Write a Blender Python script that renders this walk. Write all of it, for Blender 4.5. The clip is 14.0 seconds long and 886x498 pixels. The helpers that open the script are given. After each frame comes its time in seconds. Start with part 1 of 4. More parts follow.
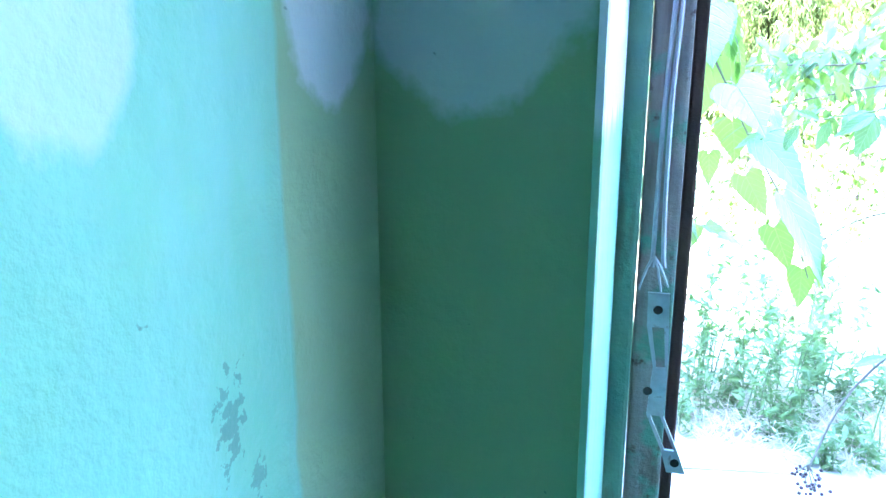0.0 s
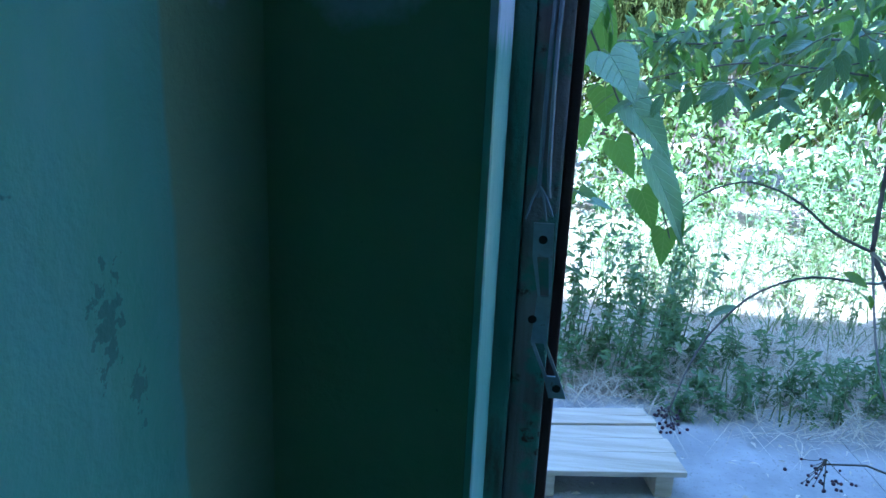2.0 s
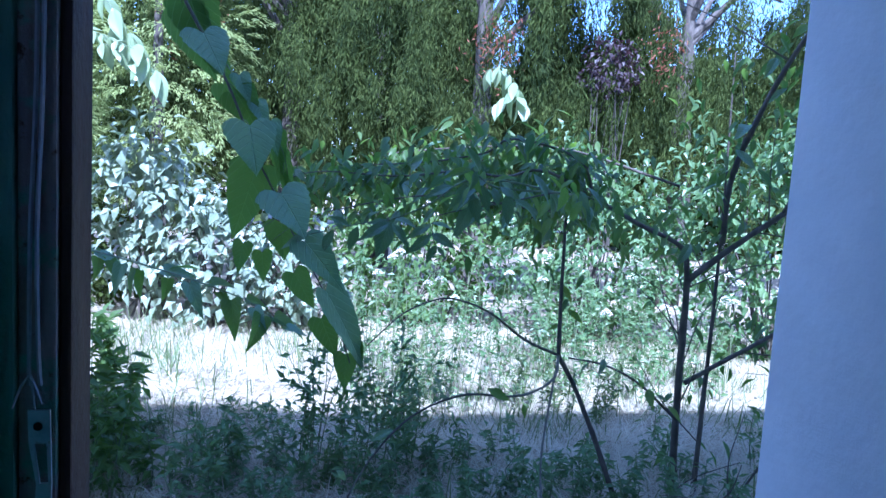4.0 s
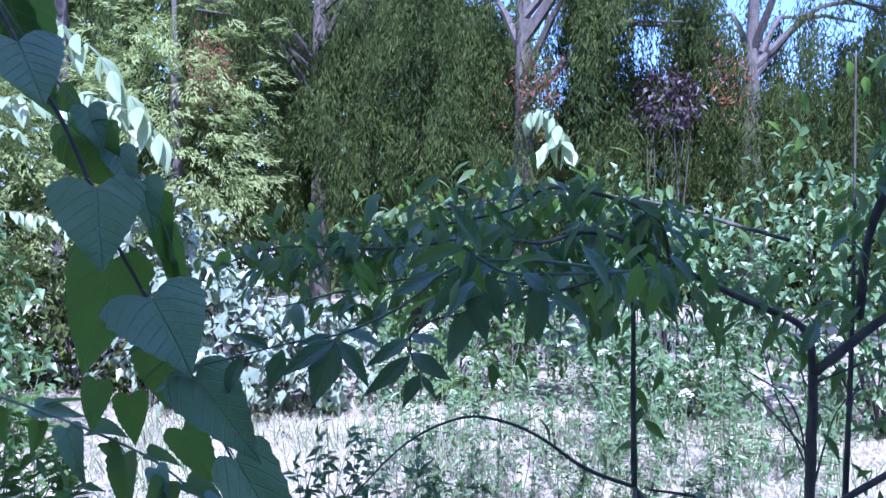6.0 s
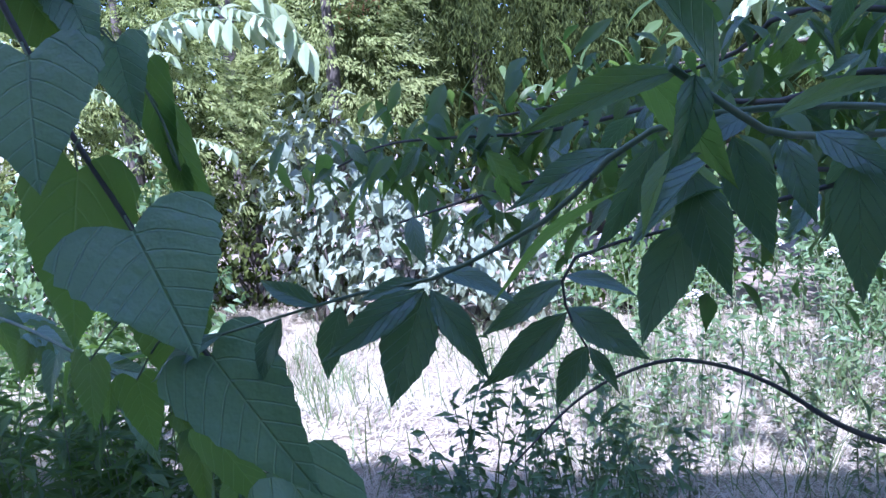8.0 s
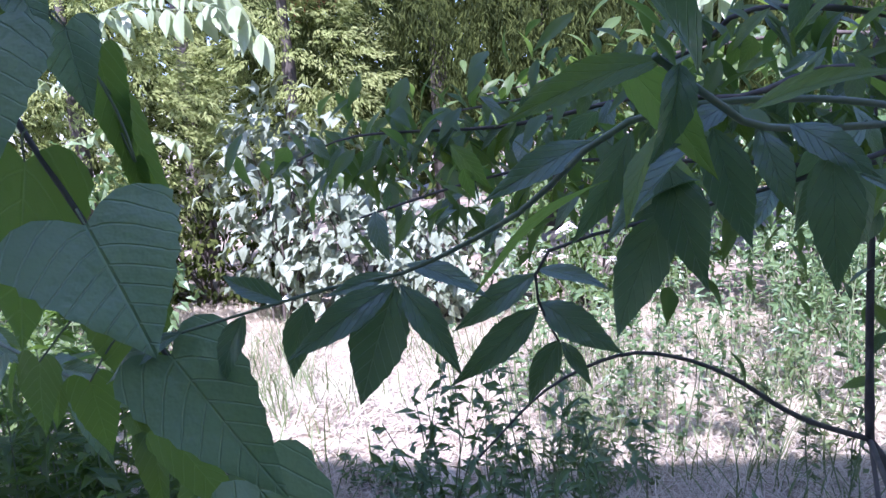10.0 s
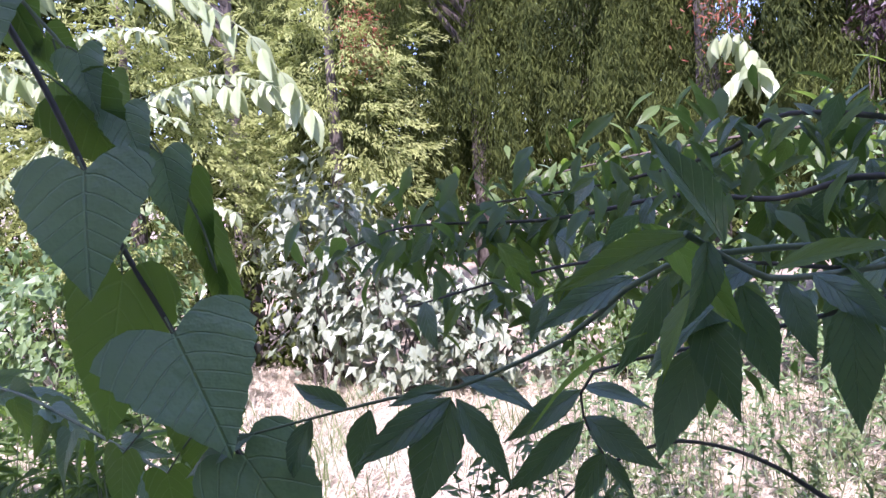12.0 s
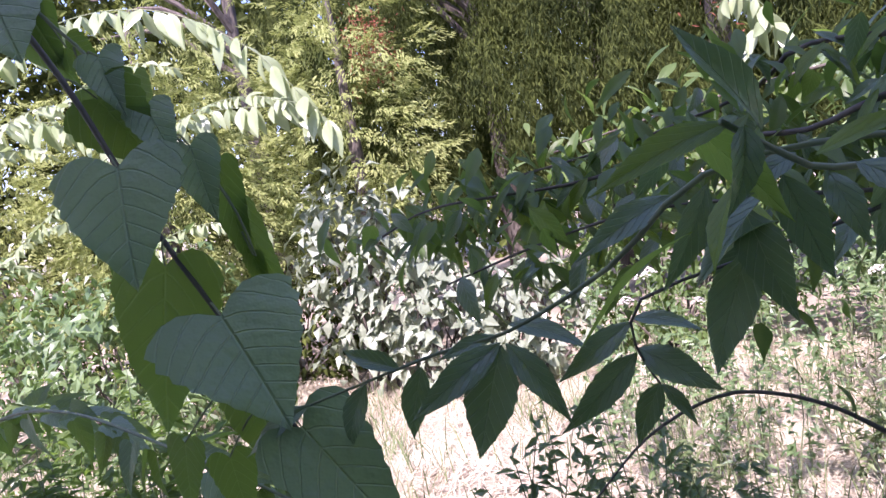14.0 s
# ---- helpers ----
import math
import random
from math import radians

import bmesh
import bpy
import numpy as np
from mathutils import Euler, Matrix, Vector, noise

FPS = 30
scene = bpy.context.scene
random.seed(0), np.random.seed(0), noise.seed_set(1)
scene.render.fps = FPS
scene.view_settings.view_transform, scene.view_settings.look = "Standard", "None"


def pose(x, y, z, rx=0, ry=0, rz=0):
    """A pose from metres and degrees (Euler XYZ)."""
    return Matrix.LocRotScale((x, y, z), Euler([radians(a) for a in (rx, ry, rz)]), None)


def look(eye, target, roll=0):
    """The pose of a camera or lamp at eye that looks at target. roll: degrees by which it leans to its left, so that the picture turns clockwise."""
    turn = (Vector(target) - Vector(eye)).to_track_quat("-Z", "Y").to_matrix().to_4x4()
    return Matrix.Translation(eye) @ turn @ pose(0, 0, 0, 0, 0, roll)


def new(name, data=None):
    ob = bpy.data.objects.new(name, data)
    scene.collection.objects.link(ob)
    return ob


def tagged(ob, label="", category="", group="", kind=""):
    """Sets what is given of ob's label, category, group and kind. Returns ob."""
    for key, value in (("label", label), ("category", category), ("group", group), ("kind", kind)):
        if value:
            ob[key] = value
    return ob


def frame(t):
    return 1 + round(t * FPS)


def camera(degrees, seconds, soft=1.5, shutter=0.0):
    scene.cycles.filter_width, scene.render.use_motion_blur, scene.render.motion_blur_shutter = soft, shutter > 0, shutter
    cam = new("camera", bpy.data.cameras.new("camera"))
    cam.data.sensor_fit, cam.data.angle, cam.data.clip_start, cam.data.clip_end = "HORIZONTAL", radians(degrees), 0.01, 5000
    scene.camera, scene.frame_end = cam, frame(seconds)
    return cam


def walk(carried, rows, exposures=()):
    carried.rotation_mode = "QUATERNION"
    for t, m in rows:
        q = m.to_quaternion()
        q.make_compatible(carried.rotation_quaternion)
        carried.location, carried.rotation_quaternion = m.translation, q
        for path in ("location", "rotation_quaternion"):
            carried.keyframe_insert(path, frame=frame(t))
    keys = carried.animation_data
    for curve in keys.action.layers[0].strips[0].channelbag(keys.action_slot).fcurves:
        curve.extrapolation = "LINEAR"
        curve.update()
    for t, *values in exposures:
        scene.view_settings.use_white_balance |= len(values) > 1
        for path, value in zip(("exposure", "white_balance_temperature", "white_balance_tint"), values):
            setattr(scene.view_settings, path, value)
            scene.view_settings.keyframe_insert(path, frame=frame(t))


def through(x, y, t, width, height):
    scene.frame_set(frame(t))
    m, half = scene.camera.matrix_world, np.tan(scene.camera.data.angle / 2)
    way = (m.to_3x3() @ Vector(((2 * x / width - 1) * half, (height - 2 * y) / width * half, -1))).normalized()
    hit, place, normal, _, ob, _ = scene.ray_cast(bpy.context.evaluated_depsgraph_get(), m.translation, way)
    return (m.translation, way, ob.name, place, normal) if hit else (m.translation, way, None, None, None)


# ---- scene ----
cam = camera(65.4, 14.0)
PATH = [
    (0, (-0.163, 0.268, 1.419), (-0.685, 2.138, 0.951), -0.2),
    (0.5, (-0.161, 0.22, 1.409), (-0.41, 2.166, 1.041), 1.3),
    (1, (-0.139, 0.262, 1.381), (-0.332, 2.21, 0.986), 1.6),
    (1.5, (-0.154, 0.302, 1.358), (-0.398, 2.217, 0.847), 0.6),
    (2, (-0.172, 0.261, 1.372), (-0.346, 2.18, 0.851), 2.5),
    (2.5, (-0.116, 0.225, 1.399), (0.03, 2.184, 1.038), 5.4),
    (3, (-0.029, 0.206, 1.41), (0.317, 2.157, 1.14), 4.7),
    (3.2, (0.006, 0.147, 1.434), (0.448, 2.083, 1.196), 4.4),
    (5.5, (0.305, 0.677, 1.504), (0.584, 2.65, 1.331), 1.1),
    (6, (0.376, 0.954, 1.522), (0.624, 2.938, 1.464), 0.7),
    (6.5, (0.359, 1.224, 1.508), (0.419, 3.223, 1.446), -0.0),
    (7, (0.426, 1.384, 1.501), (0.014, 3.334, 1.327), -0.5),
    (7.5, (0.442, 1.456, 1.478), (0.109, 3.406, 1.182), -3.1),
    (9.8, (0.427, 1.479, 1.47), (0.278, 3.442, 1.122), -3.8),
    (10, (0.427, 1.479, 1.471), (0.281, 3.445, 1.13), -3.9),
    (10.5, (0.428, 1.461, 1.491), (0.247, 3.429, 1.185), -4.2),
    (11, (0.428, 1.422, 1.534), (0.207, 3.398, 1.319), -4.7),
    (11.5, (0.419, 1.426, 1.536), (0.179, 3.406, 1.387), -3.8),
    (12, (0.422, 1.426, 1.532), (0.172, 3.404, 1.372), -3.6),
    (12.5, (0.42, 1.426, 1.531), (0.161, 3.403, 1.37), -3.1),
    (13, (0.385, 1.416, 1.524), (0.044, 3.38, 1.364), -3.4),
    (13.5, (0.377, 1.413, 1.52), (0.054, 3.377, 1.322), -3.4),
    (14, (0.412, 1.421, 1.485), (0.077, 3.388, 1.342), -10.3),
]
EXPO = [(0.0, 5.85, 5050, 16), (0.3, 5.15, 4750, 10), (0.6, 4.3, 4550, 8), (1.0, 3.45, 4500, 9), (1.5, 2.95, 4450, 11), (2.0, 2.85, 4450, 12), (2.5, 2.45, 4350, 12), (3.0, 2.1, 4300, 14),
        (5.5, 1.35, 4500, 33), (7.0, 1.45, 4650, 35), (8.8, 1.45, 4950, 37), (11.0, 1.5, 5550, 44), (14.0, 1.5, 6050, 46)]
walk(cam, [(t, look(eye, target, roll)) for t, eye, target, roll in PATH], EXPO)

# ---- sky and sun ----
SUN_EL, SUN_AZ = radians(52), radians(190)       # azimuth clockwise from +y
world = bpy.data.worlds.new("sky")
scene.world = world
world.use_nodes = True
wn = world.node_tree.nodes
sky = wn.new("ShaderNodeTexSky")
sky.sky_type, sky.sun_disc, sky.sun_elevation, sky.sun_rotation = "NISHITA", False, SUN_EL, SUN_AZ
world.node_tree.links.new(sky.outputs[0], wn["Background"].inputs[0])
wn["Background"].inputs[1].default_value = 0.15
sun = new("sun", bpy.data.lights.new("sun", "SUN"))
sun.data.energy, sun.data.angle, sun.data.color = 5.0, radians(0.6), (1.0, 0.95, 0.86)
sun_from = Vector((math.sin(SUN_AZ) * math.cos(SUN_EL), math.cos(SUN_AZ) * math.cos(SUN_EL), math.sin(SUN_EL)))
sun.matrix_world = look((0, 0, 20), Vector((0, 0, 20)) - sun_from)


# ---- materials ----
def material(name, build, rough=0.7, metal=0.0, bump=0.0, bump_scale=60.0, spec=0.5):
    m = bpy.data.materials.new(name)
    m.use_nodes = True
    nt = m.node_tree
    b = nt.nodes["Principled BSDF"]
    b.inputs["Roughness"].default_value, b.inputs["Metallic"].default_value = rough, metal
    b.inputs["Specular IOR Level"].default_value = spec
    g = G(nt)
    nt.links.new(build(g), b.inputs["Base Color"])
    if bump:
        n = g.noise(bump_scale, 6)
        bn = nt.nodes.new("ShaderNodeBump")
        bn.inputs["Strength"].default_value, bn.inputs["Distance"].default_value = bump, 0.01
        nt.links.new(n, bn.inputs["Height"])
        nt.links.new(bn.outputs[0], b.inputs["Normal"])
    return m


class G:
    """Short forms for the nodes of one material."""

    def __init__(self, nt):
        self.nt = nt
        self.co = nt.nodes.new("ShaderNodeNewGeometry").outputs["Position"]

    def link(self, a, b):
        self.nt.links.new(a, b)

    def noise(self, scale, detail=4, stretch=(1, 1, 1), rough=0.6):
        mp = self.nt.nodes.new("ShaderNodeMapping")
        mp.inputs["Scale"].default_value = stretch
        self.link(self.co, mp.inputs[0])
        n = self.nt.nodes.new("ShaderNodeTexNoise")
        n.inputs["Scale"].default_value, n.inputs["Detail"].default_value, n.inputs["Roughness"].default_value = scale, detail, rough
        self.link(mp.outputs[0], n.inputs["Vector"])
        return n.outputs["Fac"]

    def ramp(self, fac, *stops):
        r = self.nt.nodes.new("ShaderNodeValToRGB")
        e = r.color_ramp.elements
        while len(e) < len(stops):
            e.new(0.5)
        for el, (p, c) in zip(e, stops):
            el.position, el.color = p, (*c, 1)
        self.link(fac, r.inputs[0])
        return r.outputs[0]

    def mix(self, fac, a, b, mode="MIX"):
        m = self.nt.nodes.new("ShaderNodeMix")
        m.data_type, m.blend_type = "RGBA", mode
        for v, s in ((fac, m.inputs[0]), (a, m.inputs[6]), (b, m.inputs[7])):
            if isinstance(v, (int, float)):
                s.default_value = v
            elif isinstance(v, tuple):
                s.default_value = (*v, 1)
            else:
                self.link(v, s)
        return m.outputs[2]

    def math(self, op, a, b=0.0, clamp=False):
        m = self.nt.nodes.new("ShaderNodeMath")
        m.operation, m.use_clamp = op, clamp
        for v, s in ((a, m.inputs[0]), (b, m.inputs[1])):
            if isinstance(v, (int, float)):
                s.default_value = v
            else:
                self.link(v, s)
        return m.outputs[0]

    def axis(self, i):
        s = self.nt.nodes.new("ShaderNodeSeparateXYZ")
        self.link(self.co, s.inputs[0])
        return s.outputs[i]

    def ball(self, centre, size, wobble=0.42, scale=14.0):
        """About 1 inside an uneven patch round a place on the wall, 0 outside."""
        mp = self.nt.nodes.new("ShaderNodeMapping")
        mp.inputs["Location"].default_value = [-c / s for c, s in zip(centre, size)]
        mp.inputs["Scale"].default_value = [1 / s for s in size]
        self.link(self.co, mp.inputs[0])
        ln = self.nt.nodes.new("ShaderNodeVectorMath")
        ln.operation = "LENGTH"
        self.link(mp.outputs[0], ln.inputs[0])
        d = self.math("ADD", ln.outputs["Value"], self.math("MULTIPLY", self.math("SUBTRACT", self.noise(scale, 5), 0.5), wobble * 4))
        return self.math("MULTIPLY", self.math("SUBTRACT", 1.05, d), 7.0, True)


def wall_paint(g):
    base = g.ramp(g.noise(3.0, 5), (0.3, (0.19, 0.43, 0.27)), (0.7, (0.25, 0.51, 0.34)))
    base = g.mix(g.ramp(g.noise(16, 8, (1, 1, 0.25)), (0.45, (0, 0, 0)), (0.8, (0.5, 0.5, 0.5))), base, (0.30, 0.55, 0.50))
    upper = g.math("MULTIPLY", g.math("SUBTRACT", g.math("ADD", g.axis(2), g.math("MULTIPLY", g.noise(7, 5), 0.22)), 1.60), 18.0, True)
    base = g.mix(upper, base, (0.36, 0.60, 0.62))
    # green bounce light and shade on door wall and corner put into the paint
    shade_tint = g.math("MULTIPLY", g.math("SUBTRACT", g.math("ADD", g.axis(1), g.math("MULTIPLY", g.noise(4, 3), 0.04)), 0.665), 220.0, True)
    base = g.mix(g.math("MULTIPLY", shade_tint, 0.92), base, (0.25, 0.37, 0.18))
    for centre, size in (((-0.27, 0.76, 1.50), (0.085, 0.3, 0.10)), ((-0.35, 0.70, 1.50), (0.2, 0.05, 0.09)), ((-0.35, 0.485, 1.47), (0.2, 0.045, 0.08))):
        base = g.mix(g.math("MULTIPLY", g.ball(centre, size, 0.24, 11.0), 0.75), base, (0.52, 0.58, 0.60))
    dirt = g.math("MULTIPLY", g.ball((-0.35, 0.575, 1.235), (0.2, 0.010, 0.022), 1.6, 110), 0.48)
    base = g.mix(dirt, base, (0.05, 0.09, 0.08))
    dirt = g.math("MULTIPLY", g.ball((-0.35, 0.60, 1.185), (0.2, 0.006, 0.014), 1.6, 110), 0.45)
    base = g.mix(dirt, base, (0.06, 0.10, 0.09))
    specks = g.ramp(g.noise(55, 2), (0.76, (0, 0, 0)), (0.80, (1, 1, 1)))
    return g.mix(specks, base, (0.05, 0.10, 0.08))


def casing_paint(g):
    drip = g.math("MULTIPLY", g.math("SUBTRACT", g.math("ADD", g.axis(2), g.math("MULTIPLY", g.noise(28, 3, (1, 1, 0.1)), 0.10)), 1.435), 60.0, True)
    low = g.ramp(g.noise(20, 6, (1, 1, 0.2)), (0.35, (0.25, 0.51, 0.37)), (0.7, (0.35, 0.59, 0.45)))
    return g.mix(g.ramp(g.noise(90, 5), (0.68, (0, 0, 0)), (0.75, (0.7, 0.7, 0.7))), g.mix(drip, low, (0.72, 0.76, 0.82)), (0.28, 0.35, 0.28))


def old_board(g):
    grain = g.noise(45, 8, (1, 1, 0.06))
    c = g.ramp(grain, (0.3, (0.13, 0.095, 0.075)), (0.5, (0.31, 0.26, 0.23)), (0.75, (0.46, 0.42, 0.39)))
    c = g.mix(g.ramp(g.noise(14, 7), (0.5, (0, 0, 0)), (0.58, (1, 1, 1))), c, (0.20, 0.34, 0.25))
    return g.mix(g.ramp(g.noise(38, 5), (0.62, (0, 0, 0)), (0.68, (1, 1, 1))), c, (0.11, 0.055, 0.035))


def flat(*pairs, scale=8.0, stretch=(1, 1, 1), detail=6):
    return lambda g: g.ramp(g.noise(scale, detail, stretch), *pairs)


M_WALL = material("painted_plaster", wall_paint, 0.55, bump=0.35, bump_scale=35)
M_CASING = material("casing_paint", casing_paint, 0.4, bump=0.2, bump_scale=50)
M_BOARD = material("worn_board", old_board, 0.75, bump=0.5, bump_scale=70)
M_GREENWOOD = material("green_wood", flat((0.35, (0.13, 0.27, 0.19)), (0.6, (0.19, 0.36, 0.26)), (0.75, (0.14, 0.08, 0.05)), scale=22, stretch=(1, 1, 0.2)), 0.6, bump=0.4)
M_BROWN = material("brown_wood", flat((0.3, (0.045, 0.02, 0.014)), (0.7, (0.11, 0.05, 0.032)), scale=30, stretch=(1, 1, 0.1)), 0.6, bump=0.4)
M_WHITE = material("white_paint", flat((0.3, (0.60, 0.62, 0.66)), (0.7, (0.72, 0.74, 0.78)), scale=6), 0.5, bump=0.15)
M_STEEL = material("dull_steel", flat((0.3, (0.50, 0.53, 0.57)), (0.62, (0.66, 0.69, 0.74)), (0.72, (0.25, 0.17, 0.12)), scale=90), 0.42, 0.6)
M_HOLE = material("screw_hole", flat((0.3, (0.01, 0.01, 0.01)), (0.7, (0.03, 0.025, 0.02))), 0.9)
M_WIRE = material("painted_wire", flat((0.3, (0.36, 0.36, 0.40)), (0.7, (0.5, 0.5, 0.54)), scale=60), 0.5)
M_PLASTER = material("grey_render", flat((0.3, (0.38, 0.37, 0.35)), (0.7, (0.5, 0.48, 0.45)), scale=4), 0.9, bump=0.4)
M_FLOOR = material("floor_boards", flat((0.3, (0.12, 0.08, 0.06)), (0.7, (0.22, 0.15, 0.10)), scale=12, stretch=(1, 0.1, 1)), 0.7, bump=0.3)
M_CEIL = material("ceiling_paint", flat((0.3, (0.60, 0.62, 0.60)), (0.7, (0.7, 0.7, 0.68)), scale=3), 0.8)
M_ROOF = material("roof_sheet", flat((0.3, (0.22, 0.21, 0.2)), (0.7, (0.32, 0.3, 0.29)), scale=5), 0.9)
M_CONC = material("concrete", lambda g: g.mix(g.ramp(g.noise(60, 4), (0.58, (0, 0, 0)), (0.7, (0.6, 0.6, 0.6))), g.ramp(g.noise(3.5, 8), (0.3, (0.25, 0.25, 0.23)), (0.7, (0.44, 0.43, 0.40))), (0.18, 0.17, 0.13)), 0.9, bump=0.4)
M_PLANK = material("pale_plank", flat((0.3, (0.40, 0.33, 0.22)), (0.55, (0.55, 0.47, 0.34)), (0.75, (0.62, 0.55, 0.42)), scale=30, stretch=(0.06, 1, 1)), 0.7, bump=0.3)
M_BARK = material("bark", flat((0.3, (0.05, 0.043, 0.036)), (0.7, (0.14, 0.12, 0.10)), scale=30, stretch=(1, 1, 0.3)), 0.9, bump=0.6)
M_TWIG = material("green_stem", flat((0.3, (0.10, 0.14, 0.06)), (0.7, (0.20, 0.24, 0.12)), scale=20), 0.6)
M_TWIGD = material("dark_stem", flat((0.3, (0.06, 0.055, 0.04)), (0.7, (0.12, 0.105, 0.08)), scale=30), 0.7)
M_BERRY = material("berry", flat((0.3, (0.02, 0.008, 0.015)), (0.7, (0.05, 0.012, 0.03)), scale=50), 0.3)
M_FLOWER = material("flower_head", flat((0.3, (0.55, 0.5, 0.42)), (0.7, (0.75, 0.72, 0.66)), scale=60), 0.8)


def soil(g):
    c = g.ramp(g.noise(2.2, 8), (0.3, (0.17, 0.135, 0.10)), (0.55, (0.32, 0.27, 0.20)), (0.75, (0.44, 0.39, 0.29)))
    return g.mix(g.ramp(g.noise(35, 6), (0.45, (0, 0, 0)), (0.7, (0.7, 0.7, 0.7))), c, (0.42, 0.37, 0.27))


M_SOIL = material("dry_soil", soil, 0.95, bump=0.7, bump_scale=40)


def leaf_material(name, dark, light, through, gloss=0.45, veins=False, island=True, trans=0.35, vary=1.0, sheen=0.7):
    """A leaf: coloured by chance from leaf to leaf, letting some light through."""
    m = bpy.data.materials.new(name)
    m.use_nodes = True
    nt = m.node_tree
    b, out = nt.nodes["Principled BSDF"], nt.nodes["Material Output"]
    g = G(nt)
    if island:
        rnd = nt.nodes.new("ShaderNodeNewGeometry").outputs["Random Per Island"]
    else:
        rnd = nt.nodes.new("ShaderNodeObjectInfo").outputs["Random"]
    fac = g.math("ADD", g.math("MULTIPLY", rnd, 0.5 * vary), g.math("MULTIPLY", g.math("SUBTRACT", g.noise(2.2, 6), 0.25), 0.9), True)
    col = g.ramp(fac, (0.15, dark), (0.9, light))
    if veins:
        uv = nt.nodes.new("ShaderNodeUVMap").outputs[0]
        s = nt.nodes.new("ShaderNodeSeparateXYZ")
        nt.links.new(uv, s.inputs[0])
        u = g.math("ABSOLUTE", g.math("SUBTRACT", s.outputs[0], 0.5))
        mid = g.math("SUBTRACT", 1.0, g.math("MULTIPLY", u, 60.0), True)
        side = g.math("SINE", g.math("MULTIPLY", g.math("SUBTRACT", s.outputs[1], g.math("MULTIPLY", u, 0.75)), 44.0))
        side = g.math("MULTIPLY", g.math("SUBTRACT", side, 0.90), 9.0, True)
        v = g.math("MAXIMUM", mid, g.math("MULTIPLY", side, 0.8))
        col = g.mix(g.math("MULTIPLY", v, 0.45), col, tuple(min(1, 1.9 * c + 0.03) for c in light))
        bn = nt.nodes.new("ShaderNodeBump")
        bn.inputs["Strength"].default_value, bn.inputs["Distance"].default_value = 0.8, 0.006
        nt.links.new(g.math("SUBTRACT", g.noise(40, 3), v), bn.inputs["Height"])
        nt.links.new(bn.outputs[0], b.inputs["Normal"])
    nt.links.new(col, b.inputs["Base Color"])
    b.inputs["Roughness"].default_value = gloss
    b.inputs["Specular IOR Level"].default_value = sheen
    t = nt.nodes.new("ShaderNodeBsdfTranslucent")
    nt.links.new(g.mix(0.65, col, through), t.inputs[0])
    mx = nt.nodes.new("ShaderNodeMixShader")
    mx.inputs[0].default_value = trans
    nt.links.new(b.outputs[0], mx.inputs[1])
    nt.links.new(t.outputs[0], mx.inputs[2])
    nt.links.new(mx.outputs[0], out.inputs[0])
    return m


# heart leaf painted in two lights: sky-lit top here, shaded lit-through underside next
L_HEART = leaf_material("heart_leaf", (0.15, 0.24, 0.14), (0.24, 0.34, 0.20), (0.28, 0.48, 0.06), 0.42, True, False, 0.3)
L_UNDER = leaf_material("heart_leaf_under_shaded", (0.07, 0.125, 0.035), (0.14, 0.20, 0.055), (0.27, 0.47, 0.04), 0.6, True, False, 0.5)
# colour carries the grey sky sheen here, light shining through in the next
L_ELDER = leaf_material("shrub_leaf", (0.10, 0.165, 0.085), (0.20, 0.275, 0.16), (0.2, 0.36, 0.04), 0.34, True, False, 0.3)
L_ELDERU = leaf_material("shrub_leaf_lit_through", (0.08, 0.14, 0.03), (0.18, 0.25, 0.06), (0.30, 0.50, 0.04), 0.6, True, False, 0.5)
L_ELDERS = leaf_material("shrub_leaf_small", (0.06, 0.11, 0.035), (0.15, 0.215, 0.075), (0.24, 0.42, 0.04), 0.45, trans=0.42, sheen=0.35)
L_BUSH = leaf_material("pale_leaf", (0.17, 0.21, 0.14), (0.32, 0.37, 0.27), (0.2, 0.3, 0.08), 0.32, trans=0.2)
# near-black end of the colour stands in for shade between the hanging curtains
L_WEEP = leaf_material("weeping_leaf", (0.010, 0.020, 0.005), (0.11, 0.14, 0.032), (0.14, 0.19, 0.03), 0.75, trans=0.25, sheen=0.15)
L_GOLD = leaf_material("golden_leaf", (0.17, 0.22, 0.065), (0.42, 0.46, 0.18), (0.35, 0.42, 0.10), 0.7, sheen=0.2)
L_RUST = leaf_material("rusty_leaf", (0.20, 0.06, 0.03), (0.34, 0.12, 0.06), (0.4, 0.12, 0.05), 0.7)
L_AIL = leaf_material("compound_leaf", (0.20, 0.27, 0.13), (0.36, 0.43, 0.25), (0.4, 0.5, 0.18), 0.3)
L_GREEN = leaf_material("bush_leaf", (0.065, 0.125, 0.05), (0.20, 0.29, 0.12), (0.22, 0.38, 0.07), 0.4)
L_DARK = leaf_material("purple_leaf", (0.03, 0.02, 0.025), (0.08, 0.05, 0.055), (0.1, 0.04, 0.05), 0.5)
L_STRAW = leaf_material("straw", (0.42, 0.37, 0.26), (0.80, 0.74, 0.58), (0.5, 0.45, 0.3), 0.7, trans=0.25)
L_GRASS = leaf_material("green_grass", (0.07, 0.12, 0.035), (0.20, 0.24, 0.10), (0.25, 0.35, 0.08), 0.6, trans=0.3)


# ---- mesh helpers ----
def part(name, bm, mat, parent=None, label="", smooth=False):
    me = bpy.data.meshes.new(name)
    if isinstance(bm, bmesh.types.BMesh):
        bm.to_mesh(me)
        bm.free()
    else:
        me.from_pydata(*bm)
    me.materials.append(mat)
    if smooth:
        me.shade_smooth()
    ob = new(name, me)
    if parent:
        ob.parent = parent
    if label:
        ob["label"] = label
    return ob


